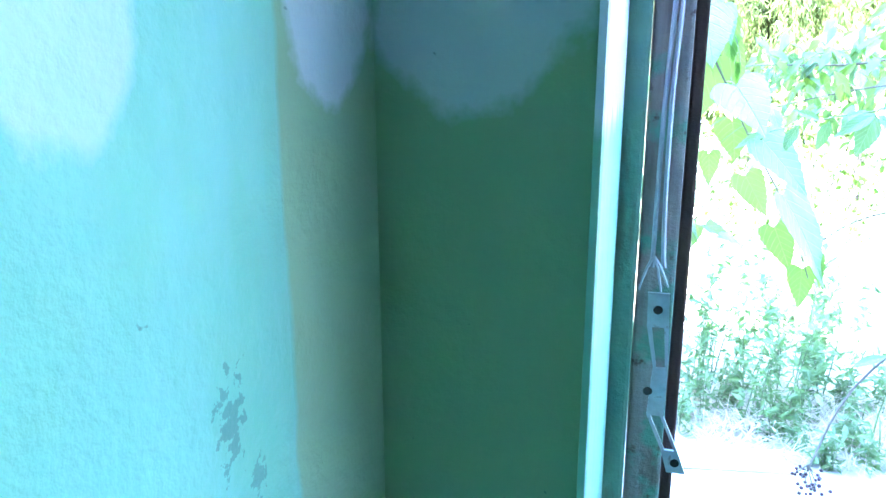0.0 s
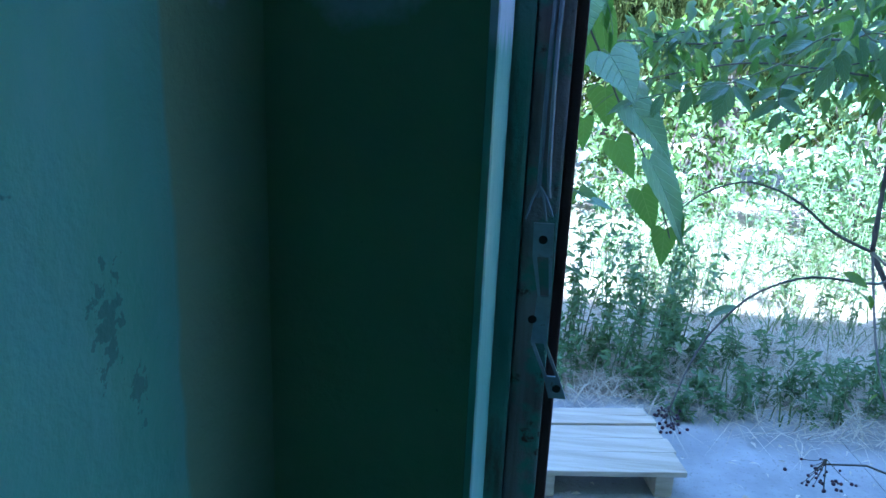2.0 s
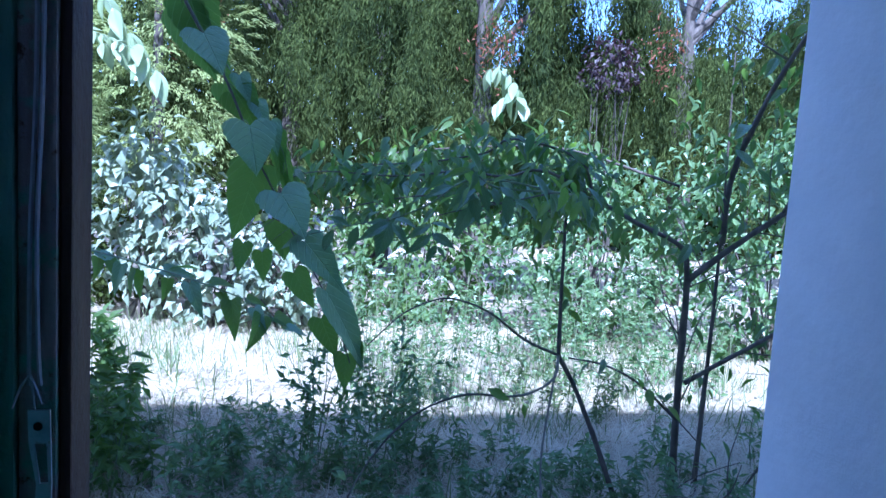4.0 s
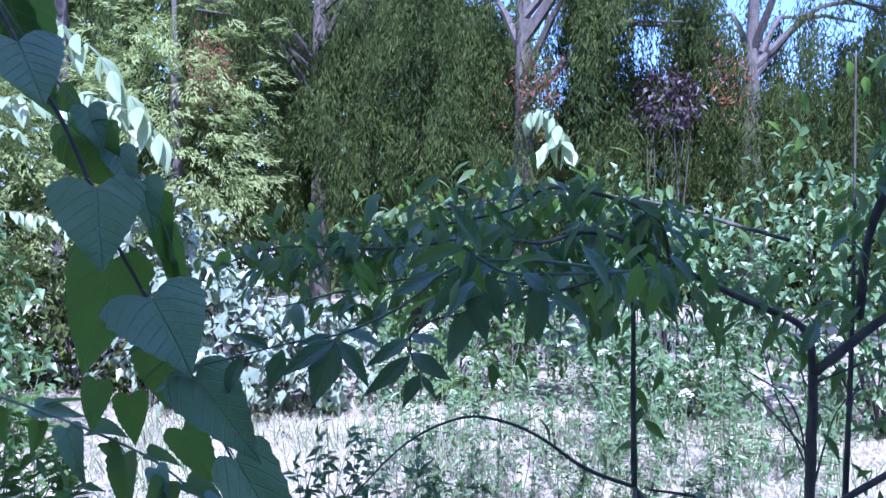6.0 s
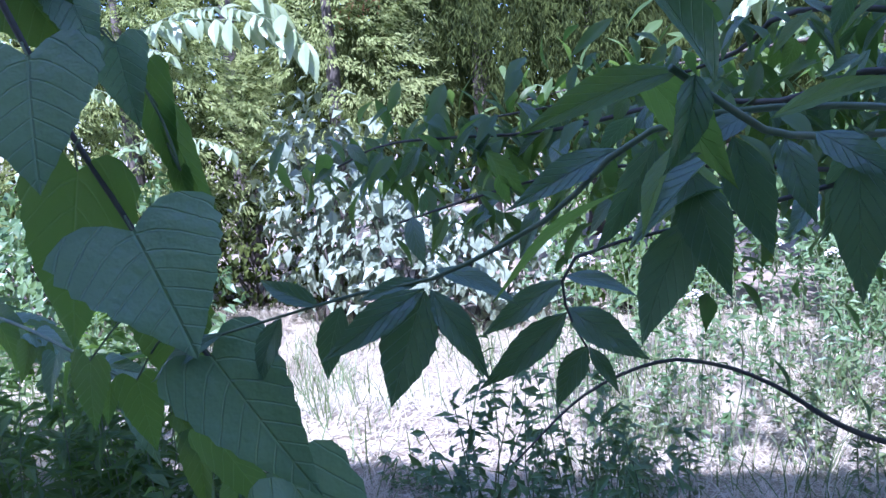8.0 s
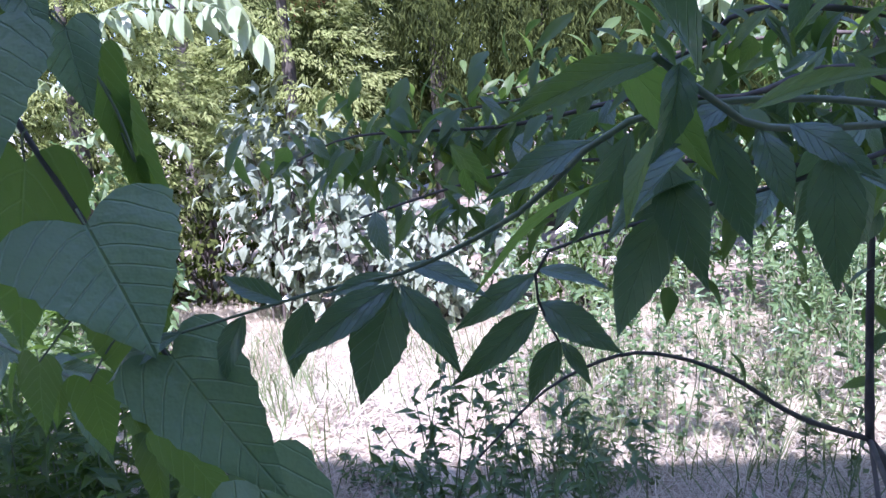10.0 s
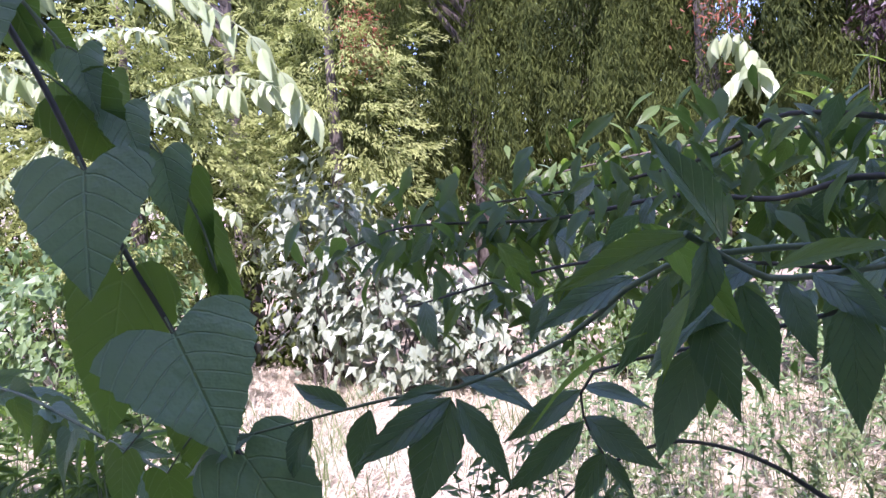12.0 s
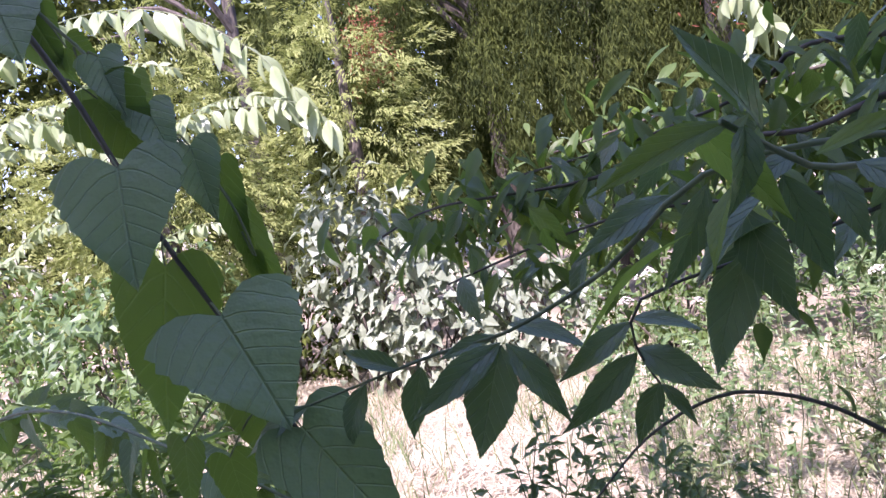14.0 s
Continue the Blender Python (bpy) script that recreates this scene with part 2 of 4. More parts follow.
def box(bm, lo, hi, bevel=0.0):
    c, s = [(a + b) / 2 for a, b in zip(lo, hi)], [b - a for a, b in zip(lo, hi)]
    r = bmesh.ops.create_cube(bm, size=1, matrix=Matrix.Translation(c) @ Matrix.Diagonal((*s, 1)))
    if bevel:
        es = list({e for v in r["verts"] for e in v.link_edges})
        bmesh.ops.bevel(bm, geom=es, offset=bevel, segments=2, affect="EDGES", profile=0.6)
    return bm


def slab(name, lo, hi, mat, label, category, bevel=0.0, parent=None):
    ob = part(name, box(bmesh.new(), lo, hi, bevel), mat, parent)
    return ob if parent else tagged(ob, label, category, kind="structure")


def thing(name, at, label, category, group="", kind=""):
    return tagged(new(name), label, category, group, kind) if at is None else tagged(place(new(name), at), label, category, group, kind)


def place(ob, at):
    ob.location = at
    return ob


def spline(points, step):
    """Places along a smooth line through the points."""
    p = [Vector(q) for q in points]
    p = [2 * p[0] - p[1], *p, 2 * p[-1] - p[-2]]
    out = []
    for a, b, c, d in zip(p, p[1:], p[2:], p[3:]):
        n = max(2, int((c - b).length / step))
        for i in range(n):
            t = i / n
            out.append(0.5 * (2 * b + (c - a) * t + (2 * a - 5 * b + 4 * c - d) * t * t + (3 * b - a - 3 * c + d) * t ** 3))
    return out + [p[-2]]


def tube(points, r0, r1, step=0.04, sides=6, wobble=0.0, rng=None):
    """A tapered tube along a smooth line, as verts, edges, faces."""
    ps = spline(points, step)
    verts, faces = [], []
    n = len(ps)
    for i, p in enumerate(ps):
        d = (ps[min(i + 1, n - 1)] - ps[max(i - 1, 0)]).normalized()
        a = d.orthogonal().normalized() if i == 0 else (a - d * a.dot(d)).normalized()
        b = d.cross(a)
        r = r0 + (r1 - r0) * i / (n - 1)
        for k in range(sides):
            w = 2 * math.pi * k / sides
            rr = r * (1 + (wobble * noise.noise(p * 14 + Vector((k, 0, 0))) if wobble else 0))
            verts.append(p + (a * math.cos(w) + b * math.sin(w)) * rr)
    for i in range(n - 1):
        for k in range(sides):
            q = (k + 1) % sides
            faces.append((i * sides + k, i * sides + q, (i + 1) * sides + q, (i + 1) * sides + k))
    faces.append(tuple(range(sides))[::-1])
    faces.append(tuple(range((n - 1) * sides, n * sides)))
    return [tuple(v) for v in verts], [], faces


def leaf_mesh(name, mat, width, fold, curl, heart=0.0, teeth=26, tooth=0.018, twist=0.0, tip=1.0):
    """A toothed leaf one unit long along y, from a stalk at the origin, folded along its midrib and drooping."""
    rows, cols = 16, 4
    bm = bmesh.new()
    uv = bm.loops.layers.uv.new("UVMap")
    grid, where = [], {}
    for i in range(rows + 1):
        t = i / rows
        if heart:
            half = width / 2 * np.interp(t, (0, 0.06, 0.2, 0.4, 0.6, 0.78, 0.9, 0.96, 1), (0.93, 1, 0.97, 0.79, 0.55, 0.30, 0.13, 0.05, 0))
        else:
            half = width / 2 * (math.sin(math.pi * t ** 0.8)) ** tip if 0 < t < 1 else 0.0
        row = []
        for k in range(-cols, cols + 1):
            u = k / cols
            x = u * half
            if abs(k) == cols and 0 < i < rows:
                x *= 1 + tooth * 2 * (1 if i % 2 else -1)
            back = heart * (1 - t) ** 4 * math.sin(math.pi * abs(u) * 0.88)
            y = t - back
            z = fold * abs(x) - curl * t * t + 0.010 * math.sin(9 * t + 3 * u) * abs(u) - 0.18 * abs(x) ** 1.6
            ang = twist * t
            v = bm.verts.new((x * math.cos(ang) - z * math.sin(ang), y, x * math.sin(ang) + z * math.cos(ang)))
            where[v] = (0.5 + 0.5 * u * half / (width / 2), t)
            row.append(v)
        grid.append(row)
    for i in range(rows):
        for k in range(2 * cols):
            f = bm.faces.new((grid[i][k], grid[i][k + 1], grid[i + 1][k + 1], grid[i + 1][k]))
            for lp in f.loops:
                lp[uv].uv = where[lp.vert]
    bmesh.ops.remove_doubles(bm, verts=bm.verts, dist=0.0005)
    me = bpy.data.meshes.new(name)
    bm.to_mesh(me)
    bm.free()
    me.materials.append(mat)
    me.shade_smooth()
    return me


def aim(base, tip, face):
    """The pose of a unit leaf from base to tip, its upper side turned as near to face as can be."""
    base, tip, face = Vector(base), Vector(tip), Vector(face)
    y = tip - base
    size = y.length
    y.normalize()
    x = y.cross(face).normalized()
    z = x.cross(y)
    return Matrix.Translation(base) @ Matrix((x, y, z)).transposed().to_4x4() @ Matrix.Diagonal((size, size, size, 1))


def leaf(me, base, tip, face, parent, label=""):
    ob = new("leaf", me)
    ob.parent = parent
    ob.matrix_basis = aim(base, tip, face)
    if label:
        ob["label"] = label
    return ob


def unit(v):
    return v / np.maximum(np.linalg.norm(v, axis=1, keepdims=True), 1e-9)


def cloud(base, way, face, length, width, fold=0.25, droop=0.15):
    """Many small folded leaves, six corners each, as verts, edges, faces."""
    n = len(base)
    length, width = np.broadcast_to(length, n)[:, None], np.broadcast_to(width, n)[:, None]
    y = unit(way)
    x = unit(np.cross(y, face))
    z = np.cross(x, y)
    mid = base + y * length * 0.42 
    v = np.stack([base, mid - x * width / 2 + z * width * fold, mid, mid + x * width / 2 + z * width * fold,
                  base + y * length - z * length * droop], 1).reshape(-1, 3)
    o = (np.arange(n) * 5)[:, None]
    f = np.concatenate([o + np.array([[0, 2, 1]]), o + np.array([[0, 3, 2]]), o + np.array([[1, 2, 4]]), o + np.array([[2, 3, 4]])])
    return v.tolist(), [], f.tolist()


def blades(base, height, lean, width):
    """Grass blades: a bent strip of two pieces each."""
    n = len(base)
    rs = np.random.RandomState(n)
    a = rs.uniform(0, 2 * np.pi, n)
    d = np.stack([np.cos(a), np.sin(a), 0 * a], 1)
    s = np.stack([-np.sin(a), np.cos(a), 0 * a], 1) * np.broadcast_to(width, n)[:, None] / 2
    h, l = np.broadcast_to(height, n)[:, None], np.broadcast_to(lean, n)[:, None]
    up = np.array([[0, 0, 1.0]])
    m = base + up * h * 0.6 * np.maximum(0.2, 1 - 0.3 * l) + d * h * l * 0.45
    t = base + up * h * np.maximum(0.08, 1 - 0.45 * l) + d * h * l
    v = np.stack([base - s, base + s, m + s * 0.8, m - s * 0.8, t], 1).reshape(-1, 3)
    o = (np.arange(n) * 5)[:, None]
    q = np.concatenate([o + np.array([[0, 1, 2]]), o + np.array([[0, 2, 3]]), o + np.array([[3, 2, 4]])])
    return v.tolist(), [], q.tolist()


def many(me, bases, tips, faces_):
    """Copies of one leaf joined into one mesh, as verts, edges, faces."""
    v = np.array([tuple(q.co) for q in me.vertices])
    f = [tuple(p.vertices) for p in me.polygons]
    verts, polys = [], []
    for b, t, w in zip(bases, tips, faces_):
        m = np.array(aim(b, t, w))
        o = len(verts)
        verts += (v @ m[:3, :3].T + m[:3, 3]).tolist()
        polys += [tuple(k + o for k in p) for p in f]
    return verts, [], polys


# ---- the house ----
XL, YI, YO, X0, X1 = -0.372, 0.755, 1.0, -0.172, 0.750      # left wall, door wall's inner and outer face, opening
HEAD, TOP, CEIL = 2.08, 3.84, 2.6
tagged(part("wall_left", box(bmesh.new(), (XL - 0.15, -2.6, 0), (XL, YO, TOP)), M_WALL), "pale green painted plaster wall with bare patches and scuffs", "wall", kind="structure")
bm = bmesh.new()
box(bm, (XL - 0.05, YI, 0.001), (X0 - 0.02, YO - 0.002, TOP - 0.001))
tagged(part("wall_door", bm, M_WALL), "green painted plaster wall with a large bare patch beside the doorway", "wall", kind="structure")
slab("wall_door_side", (X1 + 0.002, YI, 0), (2.2, YO, TOP), M_WALL, "green painted plaster wall beside the door hinges", "wall")
slab("wall_lintel", (X0 - 0.019, YI, HEAD), (X1 + 0.001, YO, TOP), M_WALL, "green painted plaster above the doorway", "wall")
slab("wall_back", (XL, -2.75, 0), (2.2, -2.6, TOP), M_WALL, "green painted plaster back wall of the room", "wall")
slab("wall_right", (2.2, -2.75, 0), (2.35, YO, TOP), M_WALL, "green painted plaster side wall of the room", "wall")
slab("floor", (XL - 0.15, -2.75, -0.1), (2.35, YO, 0.0), M_FLOOR, "worn dark board floor of the room", "floor")
slab("ceiling", (XL - 0.001, -2.601, CEIL), (2.201, YI + 0.001, CEIL + 0.1), M_CEIL, "dull white painted room ceiling", "ceiling")
slab("outer_wall_left", (-5.0, 0.74, 0), (XL - 0.152, YO, TOP), M_PLASTER, "grey rendered outer wall of the house", "wall")
slab("outer_wall_right", (2.352, 0.74, 0), (6.0, YO, TOP), M_PLASTER, "grey rendered outer wall of the house", "wall")
# unseen roof: height and overhang chosen for where the house's shade ends
slab("roof", (-5.3, -3.1, TOP + 0.002), (6.3, 1.15, TOP + 0.26), M_ROOF, "unseen flat grey roof, its overhanging edge set to shape the shade outside", "roof", 0.02)

# cream and green casing in the doorway, worn boards of the frame
bm = bmesh.new()
foot = [bm.verts.new((x, y, 0)) for x, y in ((-0.1915, 0.752), (-0.186, 0.7515), (-0.1845, 0.754), (-0.1765, 0.915), (-0.1763, 0.9252), (-0.1915, 0.9252))]
lifted = bmesh.ops.extrude_face_region(bm, geom=[bm.faces.new(foot)])["geom"]
bmesh.ops.translate(bm, vec=(0, 0, HEAD), verts=[v for v in lifted if isinstance(v, bmesh.types.BMVert)])
bmesh.ops.recalc_face_normals(bm, faces=bm.faces)
tagged(part("reveal_casing", bm, M_CASING), "door casing painted white above and pale green below", "casing", kind="structure")
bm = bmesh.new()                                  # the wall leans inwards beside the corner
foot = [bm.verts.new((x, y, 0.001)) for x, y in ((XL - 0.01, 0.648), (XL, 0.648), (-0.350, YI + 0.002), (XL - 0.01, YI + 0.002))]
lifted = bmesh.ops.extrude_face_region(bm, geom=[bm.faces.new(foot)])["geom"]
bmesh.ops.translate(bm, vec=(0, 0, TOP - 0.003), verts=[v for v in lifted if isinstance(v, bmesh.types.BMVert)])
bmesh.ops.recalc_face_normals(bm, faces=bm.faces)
tagged(part("wall_corner", bm, M_WALL), "green painted plaster strip in the corner, its shade put into the colour", "wall", kind="structure")
frame_ = tagged(new("door_frame"), "old wooden door frame with flaking green paint and bare boards", "door frame", kind="structure")
part("bead", box(bmesh.new(), (-0.1905, 0.9255, 0), (-0.156, 0.985, HEAD), 0.004), M_GREENWOOD, frame_, "green painted bead")
part("board", box(bmesh.new(), (-0.155, 0.932, 0), (-0.120, 0.985, HEAD), 0.003), M_BOARD, frame_, "worn grey board with flaking paint")
part("stop", box(bmesh.new(), (-0.1195, 0.938, 0), (-0.108, 1.005, HEAD), 0.003), M_BROWN, frame_, "dark brown stop")
part("head_board", box(bmesh.new(), (-0.107, 0.93, HEAD - 0.05), (X1 - 0.001, 1.0, HEAD - 0.001), 0.004), M_BROWN, frame_)
slab("reveal_white", (X1 - 0.012, YI - 0.003, 0), (X1 + 0.001, YO + 0.005, HEAD - 0.051), M_WHITE, "white painted reveal of the doorway", "reveal", 0.003)
tagged(part("doorstep", box(bmesh.new(), (X0 + 0.011, 0.79, 0.001), (X1 - 0.013, 1.06, 0.03), 0.008), M_CONC), "worn concrete doorstep", "doorstep", kind="structure")


def strike_plate():
    t = tagged(new("strike_plate"), "bent steel strike plate screwed to the door frame", "strike plate")
    zs = [1.224, 1.190, 1.150, 1.126, 1.100, 1.062, 1.038]
    xs = [-0.134, -0.133, -0.128, -0.139, -0.130, -0.114, -0.106]
    wd = [0.010, 0.010, 0.007, 0.007, 0.008, 0.008, 0.009]
    plan = ((0, 1, 1), (1, 2, 0), (2, 4, 1), (4, 5, 0), (5, 6, 1))
    for a, b, solid in plan:
        for s0, s1 in (((-1, 1),) if solid else ((-1, -0.55), (0.6, 1))):
            bm = bmesh.new()
            v = []
            for y in (0.926, 0.9295):
                for i, s in ((a, s0), (a, s1), (b, s1), (b, s0)):
                    lift = 0.004 if i in (2, 3, 4) else 0.0
                    v.append(bm.verts.new((xs[i] + s * wd[i], y - lift, zs[i])))
            for f in ((0, 1, 2, 3), (7, 6, 5, 4), (0, 4, 5, 1), (1, 5, 6, 2), (2, 6, 7, 3), (3, 7, 4, 0)):
                bm.faces.new([v[k] for k in f])
            bmesh.ops.recalc_face_normals(bm, faces=bm.faces)
            part("plate" if solid else "slot_rail", bm, M_STEEL, t)
    for x, z, dy in ((-0.134, 1.208, 0), (-0.1385, 1.126, -0.004), (-0.108, 1.050, 0)):
        bm = bmesh.new()
        bmesh.ops.create_cone(bm, cap_ends=True, segments=12, radius1=0.0035, radius2=0.0045, depth=0.002, matrix=Matrix.Translation((x, 0.9252 + dy, z)) @ Matrix.Rotation(radians(90), 4, "X"))
        part("screw", bm, M_HOLE, t, "dark screw hole")
    return t


strike_plate()
cable = tagged(new("bell_wire"), "thin painted twin wire stapled along the door frame", "wire")
for dx in (0.0, 0.006):
    part("strand", tube([(-0.138 + dx, 0.928, 2.0), (-0.135 + dx, 0.926, 1.6), (-0.141 + dx, 0.925, 1.4), (-0.142 + dx * 1.4, 0.925, 1.28), (-0.142 + dx * 1.8, 0.924, 1.25)], 0.0022, 0.0022), M_WIRE, cable)
for dx, dz in ((-0.012, -0.02), (0.008, -0.022), (0.014, -0.012)):
    part("frayed_end", tube([(-0.141, 0.924, 1.26), (-0.141 + dx * 0.5, 0.918, 1.25), (-0.141 + dx, 0.914, 1.24 + dz * 0.5)], 0.0018, 0.001), M_WIRE, cable)


def open_door():
    d = tagged(place(new("door"), (0.785, 0.765, 0.01)), "old wooden door with chipped green paint, standing open into the room", "door")
    d.rotation_euler = (0, 0, radians(-82))
    part("leaf_panel", box(bmesh.new(), (0.09, -0.012, 0.1), (0.78, 0.012, 1.95)), M_WHITE, d, "white painted panel")
    for nm, lo, hi in (("stile", (0, -0.02, 0), (0.09, 0.02, 2.03)), ("stile", (0.78, -0.02, 0), (0.87, 0.02, 2.03)), ("rail", (0.0905, -0.019, 0), (0.7795, 0.019, 0.1)), ("rail", (0.0905, -0.019, 1.93), (0.7795, 0.019, 2.03))):
        part(nm, box(bmesh.new(), lo, hi, 0.004), M_GREENWOOD, d, "chipped green paint")
    part("handle", tube([(0.83, -0.02, 1.05), (0.83, -0.06, 1.05), (0.79, -0.065, 1.05), (0.74, -0.06, 1.05)], 0.008, 0.007, 0.01, 8), M_STEEL, d, "dull steel handle")


open_door()


# ---- ground, pavement ----
def ground_height(x, y):
    h = 0.03 * noise.noise((x * 0.5, y * 0.5, 0)) + 0.02 * noise.noise((x * 2, y * 2, 3))
    h += 0.22 * math.exp(-(((x + 1.05) / 0.55) ** 2 + ((y - 4.75) / 0.45) ** 2))
    return h * min(1, max(0, (y - 3.3) / 0.6)) - 0.02


bm = bmesh.new()
nx, ny, verts = 90, 70, []
gx = [-8 + 16 * i / nx for i in range(nx + 1)]
gy = [3.16 + 9 * i / ny for i in range(ny + 1)]
gx = [-900, -60] + gx + [60, 900]
gy = [-900, -60, 0.5] + gy + [60, 900]
grid = [[bm.verts.new((x, y, ground_height(x, y) if 3.1 < y < 13 and abs(x) < 9 else -0.02)) for x in gx] for y in gy]
for r, s in zip(grid, grid[1:]):
    for i in range(len(gx) - 1):
        bm.faces.new((r[i], r[i + 1], s[i + 1], s[i]))
ground = tagged(part("ground", bm, M_SOIL, smooth=True), "dry earth of the garden strewn with dead grass", "ground", kind="structure")
pave = tagged(new("pavement"), "grey concrete path of cast slabs along the house", "pavement", kind="structure")
for i in range(8):
    x = -6.5 + 1.5 * i
    part("slab", box(bmesh.new(), (x + 0.0015, 1.005, -0.08), (x + 1.4985, 2.038, 0.0), 0.003), M_CONC, pave)
    part("slab", box(bmesh.new(), (x + 0.2015, 2.042, -0.08), (x + 1.6985, 3.06, 0.001), 0.003), M_CONC, pave)

pallet = tagged(new("pallet"), "low pallet of pale new planks lying on the concrete path", "pallet")
for i, (y0, y1) in enumerate(((2.355, 2.475), (2.483, 2.573), (2.581, 2.667), (2.676, 2.734), (2.742, 2.80))):
    bm = box(bmesh.new(), (-0.50, y0 - 0.03, 0.09), (0.445 + 0.010 * (i % 2), y1 - 0.03, 0.11 - 0.003 * (i % 3)), 0.003)
    bmesh.ops.rotate(bm, cent=(0.45, 2.55, 0.1), matrix=Matrix.Rotation(radians(8 + 0.5 * i), 3, "Z"), verts=bm.verts)
    part("plank", bm, M_PLANK, pallet)
for x in (-0.46, -0.05, 0.35):
    bm = box(bmesh.new(), (x, 2.35, 0.0012), (x + 0.06, 2.76, 0.0895), 0.003)
    bmesh.ops.rotate(bm, cent=(0.45, 2.55, 0.1), matrix=Matrix.Rotation(radians(9), 3, "Z"), verts=bm.verts)
    part("bearer", bm, M_PLANK, pallet)

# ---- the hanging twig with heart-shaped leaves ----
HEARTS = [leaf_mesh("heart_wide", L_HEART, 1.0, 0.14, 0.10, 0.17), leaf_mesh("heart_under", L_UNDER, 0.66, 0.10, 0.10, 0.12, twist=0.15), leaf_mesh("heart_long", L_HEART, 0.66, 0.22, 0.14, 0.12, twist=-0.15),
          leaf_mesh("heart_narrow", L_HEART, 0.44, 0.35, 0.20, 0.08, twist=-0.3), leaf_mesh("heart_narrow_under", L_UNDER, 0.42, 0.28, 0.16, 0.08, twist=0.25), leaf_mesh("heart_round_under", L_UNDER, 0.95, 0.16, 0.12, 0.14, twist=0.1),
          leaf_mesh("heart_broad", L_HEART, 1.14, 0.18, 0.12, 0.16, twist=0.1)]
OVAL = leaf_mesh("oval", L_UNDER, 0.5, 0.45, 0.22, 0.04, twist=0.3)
twig = tagged(new("hanging_twig"), "drooping twig with large heart-shaped toothed green leaves", "twig")
main_stem = part("stem", tube([(-0.45, 2.14, 2.32), (-0.26, 2.12, 1.995), (-0.171, 2.12, 1.836), (-0.09, 2.117, 1.689), (-0.043, 2.113, 1.582), (-0.008, 2.11, 1.499), (0.043, 2.107, 1.403), (0.10, 2.10, 1.287),
                               (0.18, 2.085, 1.149), (0.231, 2.077, 1.032), (0.26, 2.07, 0.951)], 0.0055, 0.0015, 0.03, 7), M_TWIGD, twig, smooth=True)
side_stem = part("side_stem", tube([(-0.26, 2.12, 1.995), (-0.145, 2.16, 1.798), (-0.094, 2.16, 1.735), (-0.044, 2.16, 1.666), (-0.022, 2.16, 1.639), (0.025, 2.16, 1.584), (0.06, 2.16, 1.511), (0.072, 2.16, 1.459)], 0.003, 0.0012, 0.03, 6), M_TWIG, twig, smooth=True)
FACES = (Vector((0.12, -0.72, 0.68)), Vector((-0.1, -0.95, -0.2)), Vector((0.1, -0.75, 0.6)), Vector((0.25, -0.8, 0.5)), Vector((-0.3, -0.9, 0.1)), Vector((-0.1, -0.95, 0.0)), Vector((0.15, -0.72, 0.66)))


def hang(stem, rows):
    """Leaves on a stem, each joined to it by a thin stalk."""
    line = spline([v for v in rows[0]], 0.01)
    for k, base, tip, turn in rows[1]:
        lf = leaf(HEARTS[k], base, tip, FACES[k] + Vector((turn, 0, 0.2 * turn)), stem)
        b = Vector(base)
        q = min((p for p in line if p.z > b.z - 0.01), key=lambda p: (p - b - Vector((0, 0, 0.03))).length)
        if (q - b).length < 0.14:
            part("stalk", tube([q, (q + b) / 2 + Vector((0, -0.004, 0.006)), b], 0.0014, 0.001, 0.02, 5), M_TWIG, stem)


MAIN = ((-0.45, 2.14, 2.32), (-0.26, 2.12, 1.995), (-0.171, 2.12, 1.836), (-0.09, 2.117, 1.689), (-0.043, 2.113, 1.582), (0.043, 2.107, 1.403), (0.10, 2.10, 1.287), (0.18, 2.085, 1.149), (0.26, 2.07, 0.951))
SIDE = ((-0.26, 2.12, 1.995), (-0.145, 2.16, 1.798), (-0.044, 2.16, 1.666), (0.025, 2.16, 1.584), (0.072, 2.16, 1.459))
hang(main_stem, (MAIN, (
    (0, (-0.028, 2.09, 1.578), (0.000, 2.03, 1.455), 0.0), (1, (-0.010, 2.11, 1.467), (-0.067, 2.12, 1.271), 0.0), (6, (0.058, 2.08, 1.407), (0.134, 2.03, 1.300), 0.1), (2, (0.126, 2.07, 1.283), (0.236, 2.02, 1.165), 0.1),
    (5, (0.061, 2.12, 1.325), (0.074, 2.10, 1.226), 0.1), (1, (-0.037, 2.12, 1.267), (-0.051, 2.12, 1.182), -0.2), (1, (0.013, 2.12, 1.244), (0.021, 2.12, 1.159), 0.2))))
hang(main_stem, (MAIN, (
    (0, (-0.150, 2.11, 1.805), (-0.091, 2.06, 1.705), 0.1), (1, (-0.194, 2.16, 1.905), (-0.120, 2.16, 1.712), 0.2), (1, (-0.215, 2.18, 1.87), (-0.127, 2.18, 1.692), -0.2), (5, (-0.067, 2.14, 1.664), (-0.009, 2.14, 1.573), 0.2),
    (0, (-0.30, 2.10, 2.06), (-0.22, 2.06, 1.93), 0.1), (5, (-0.34, 2.16, 2.13), (-0.30, 2.16, 1.99), 0.2))))
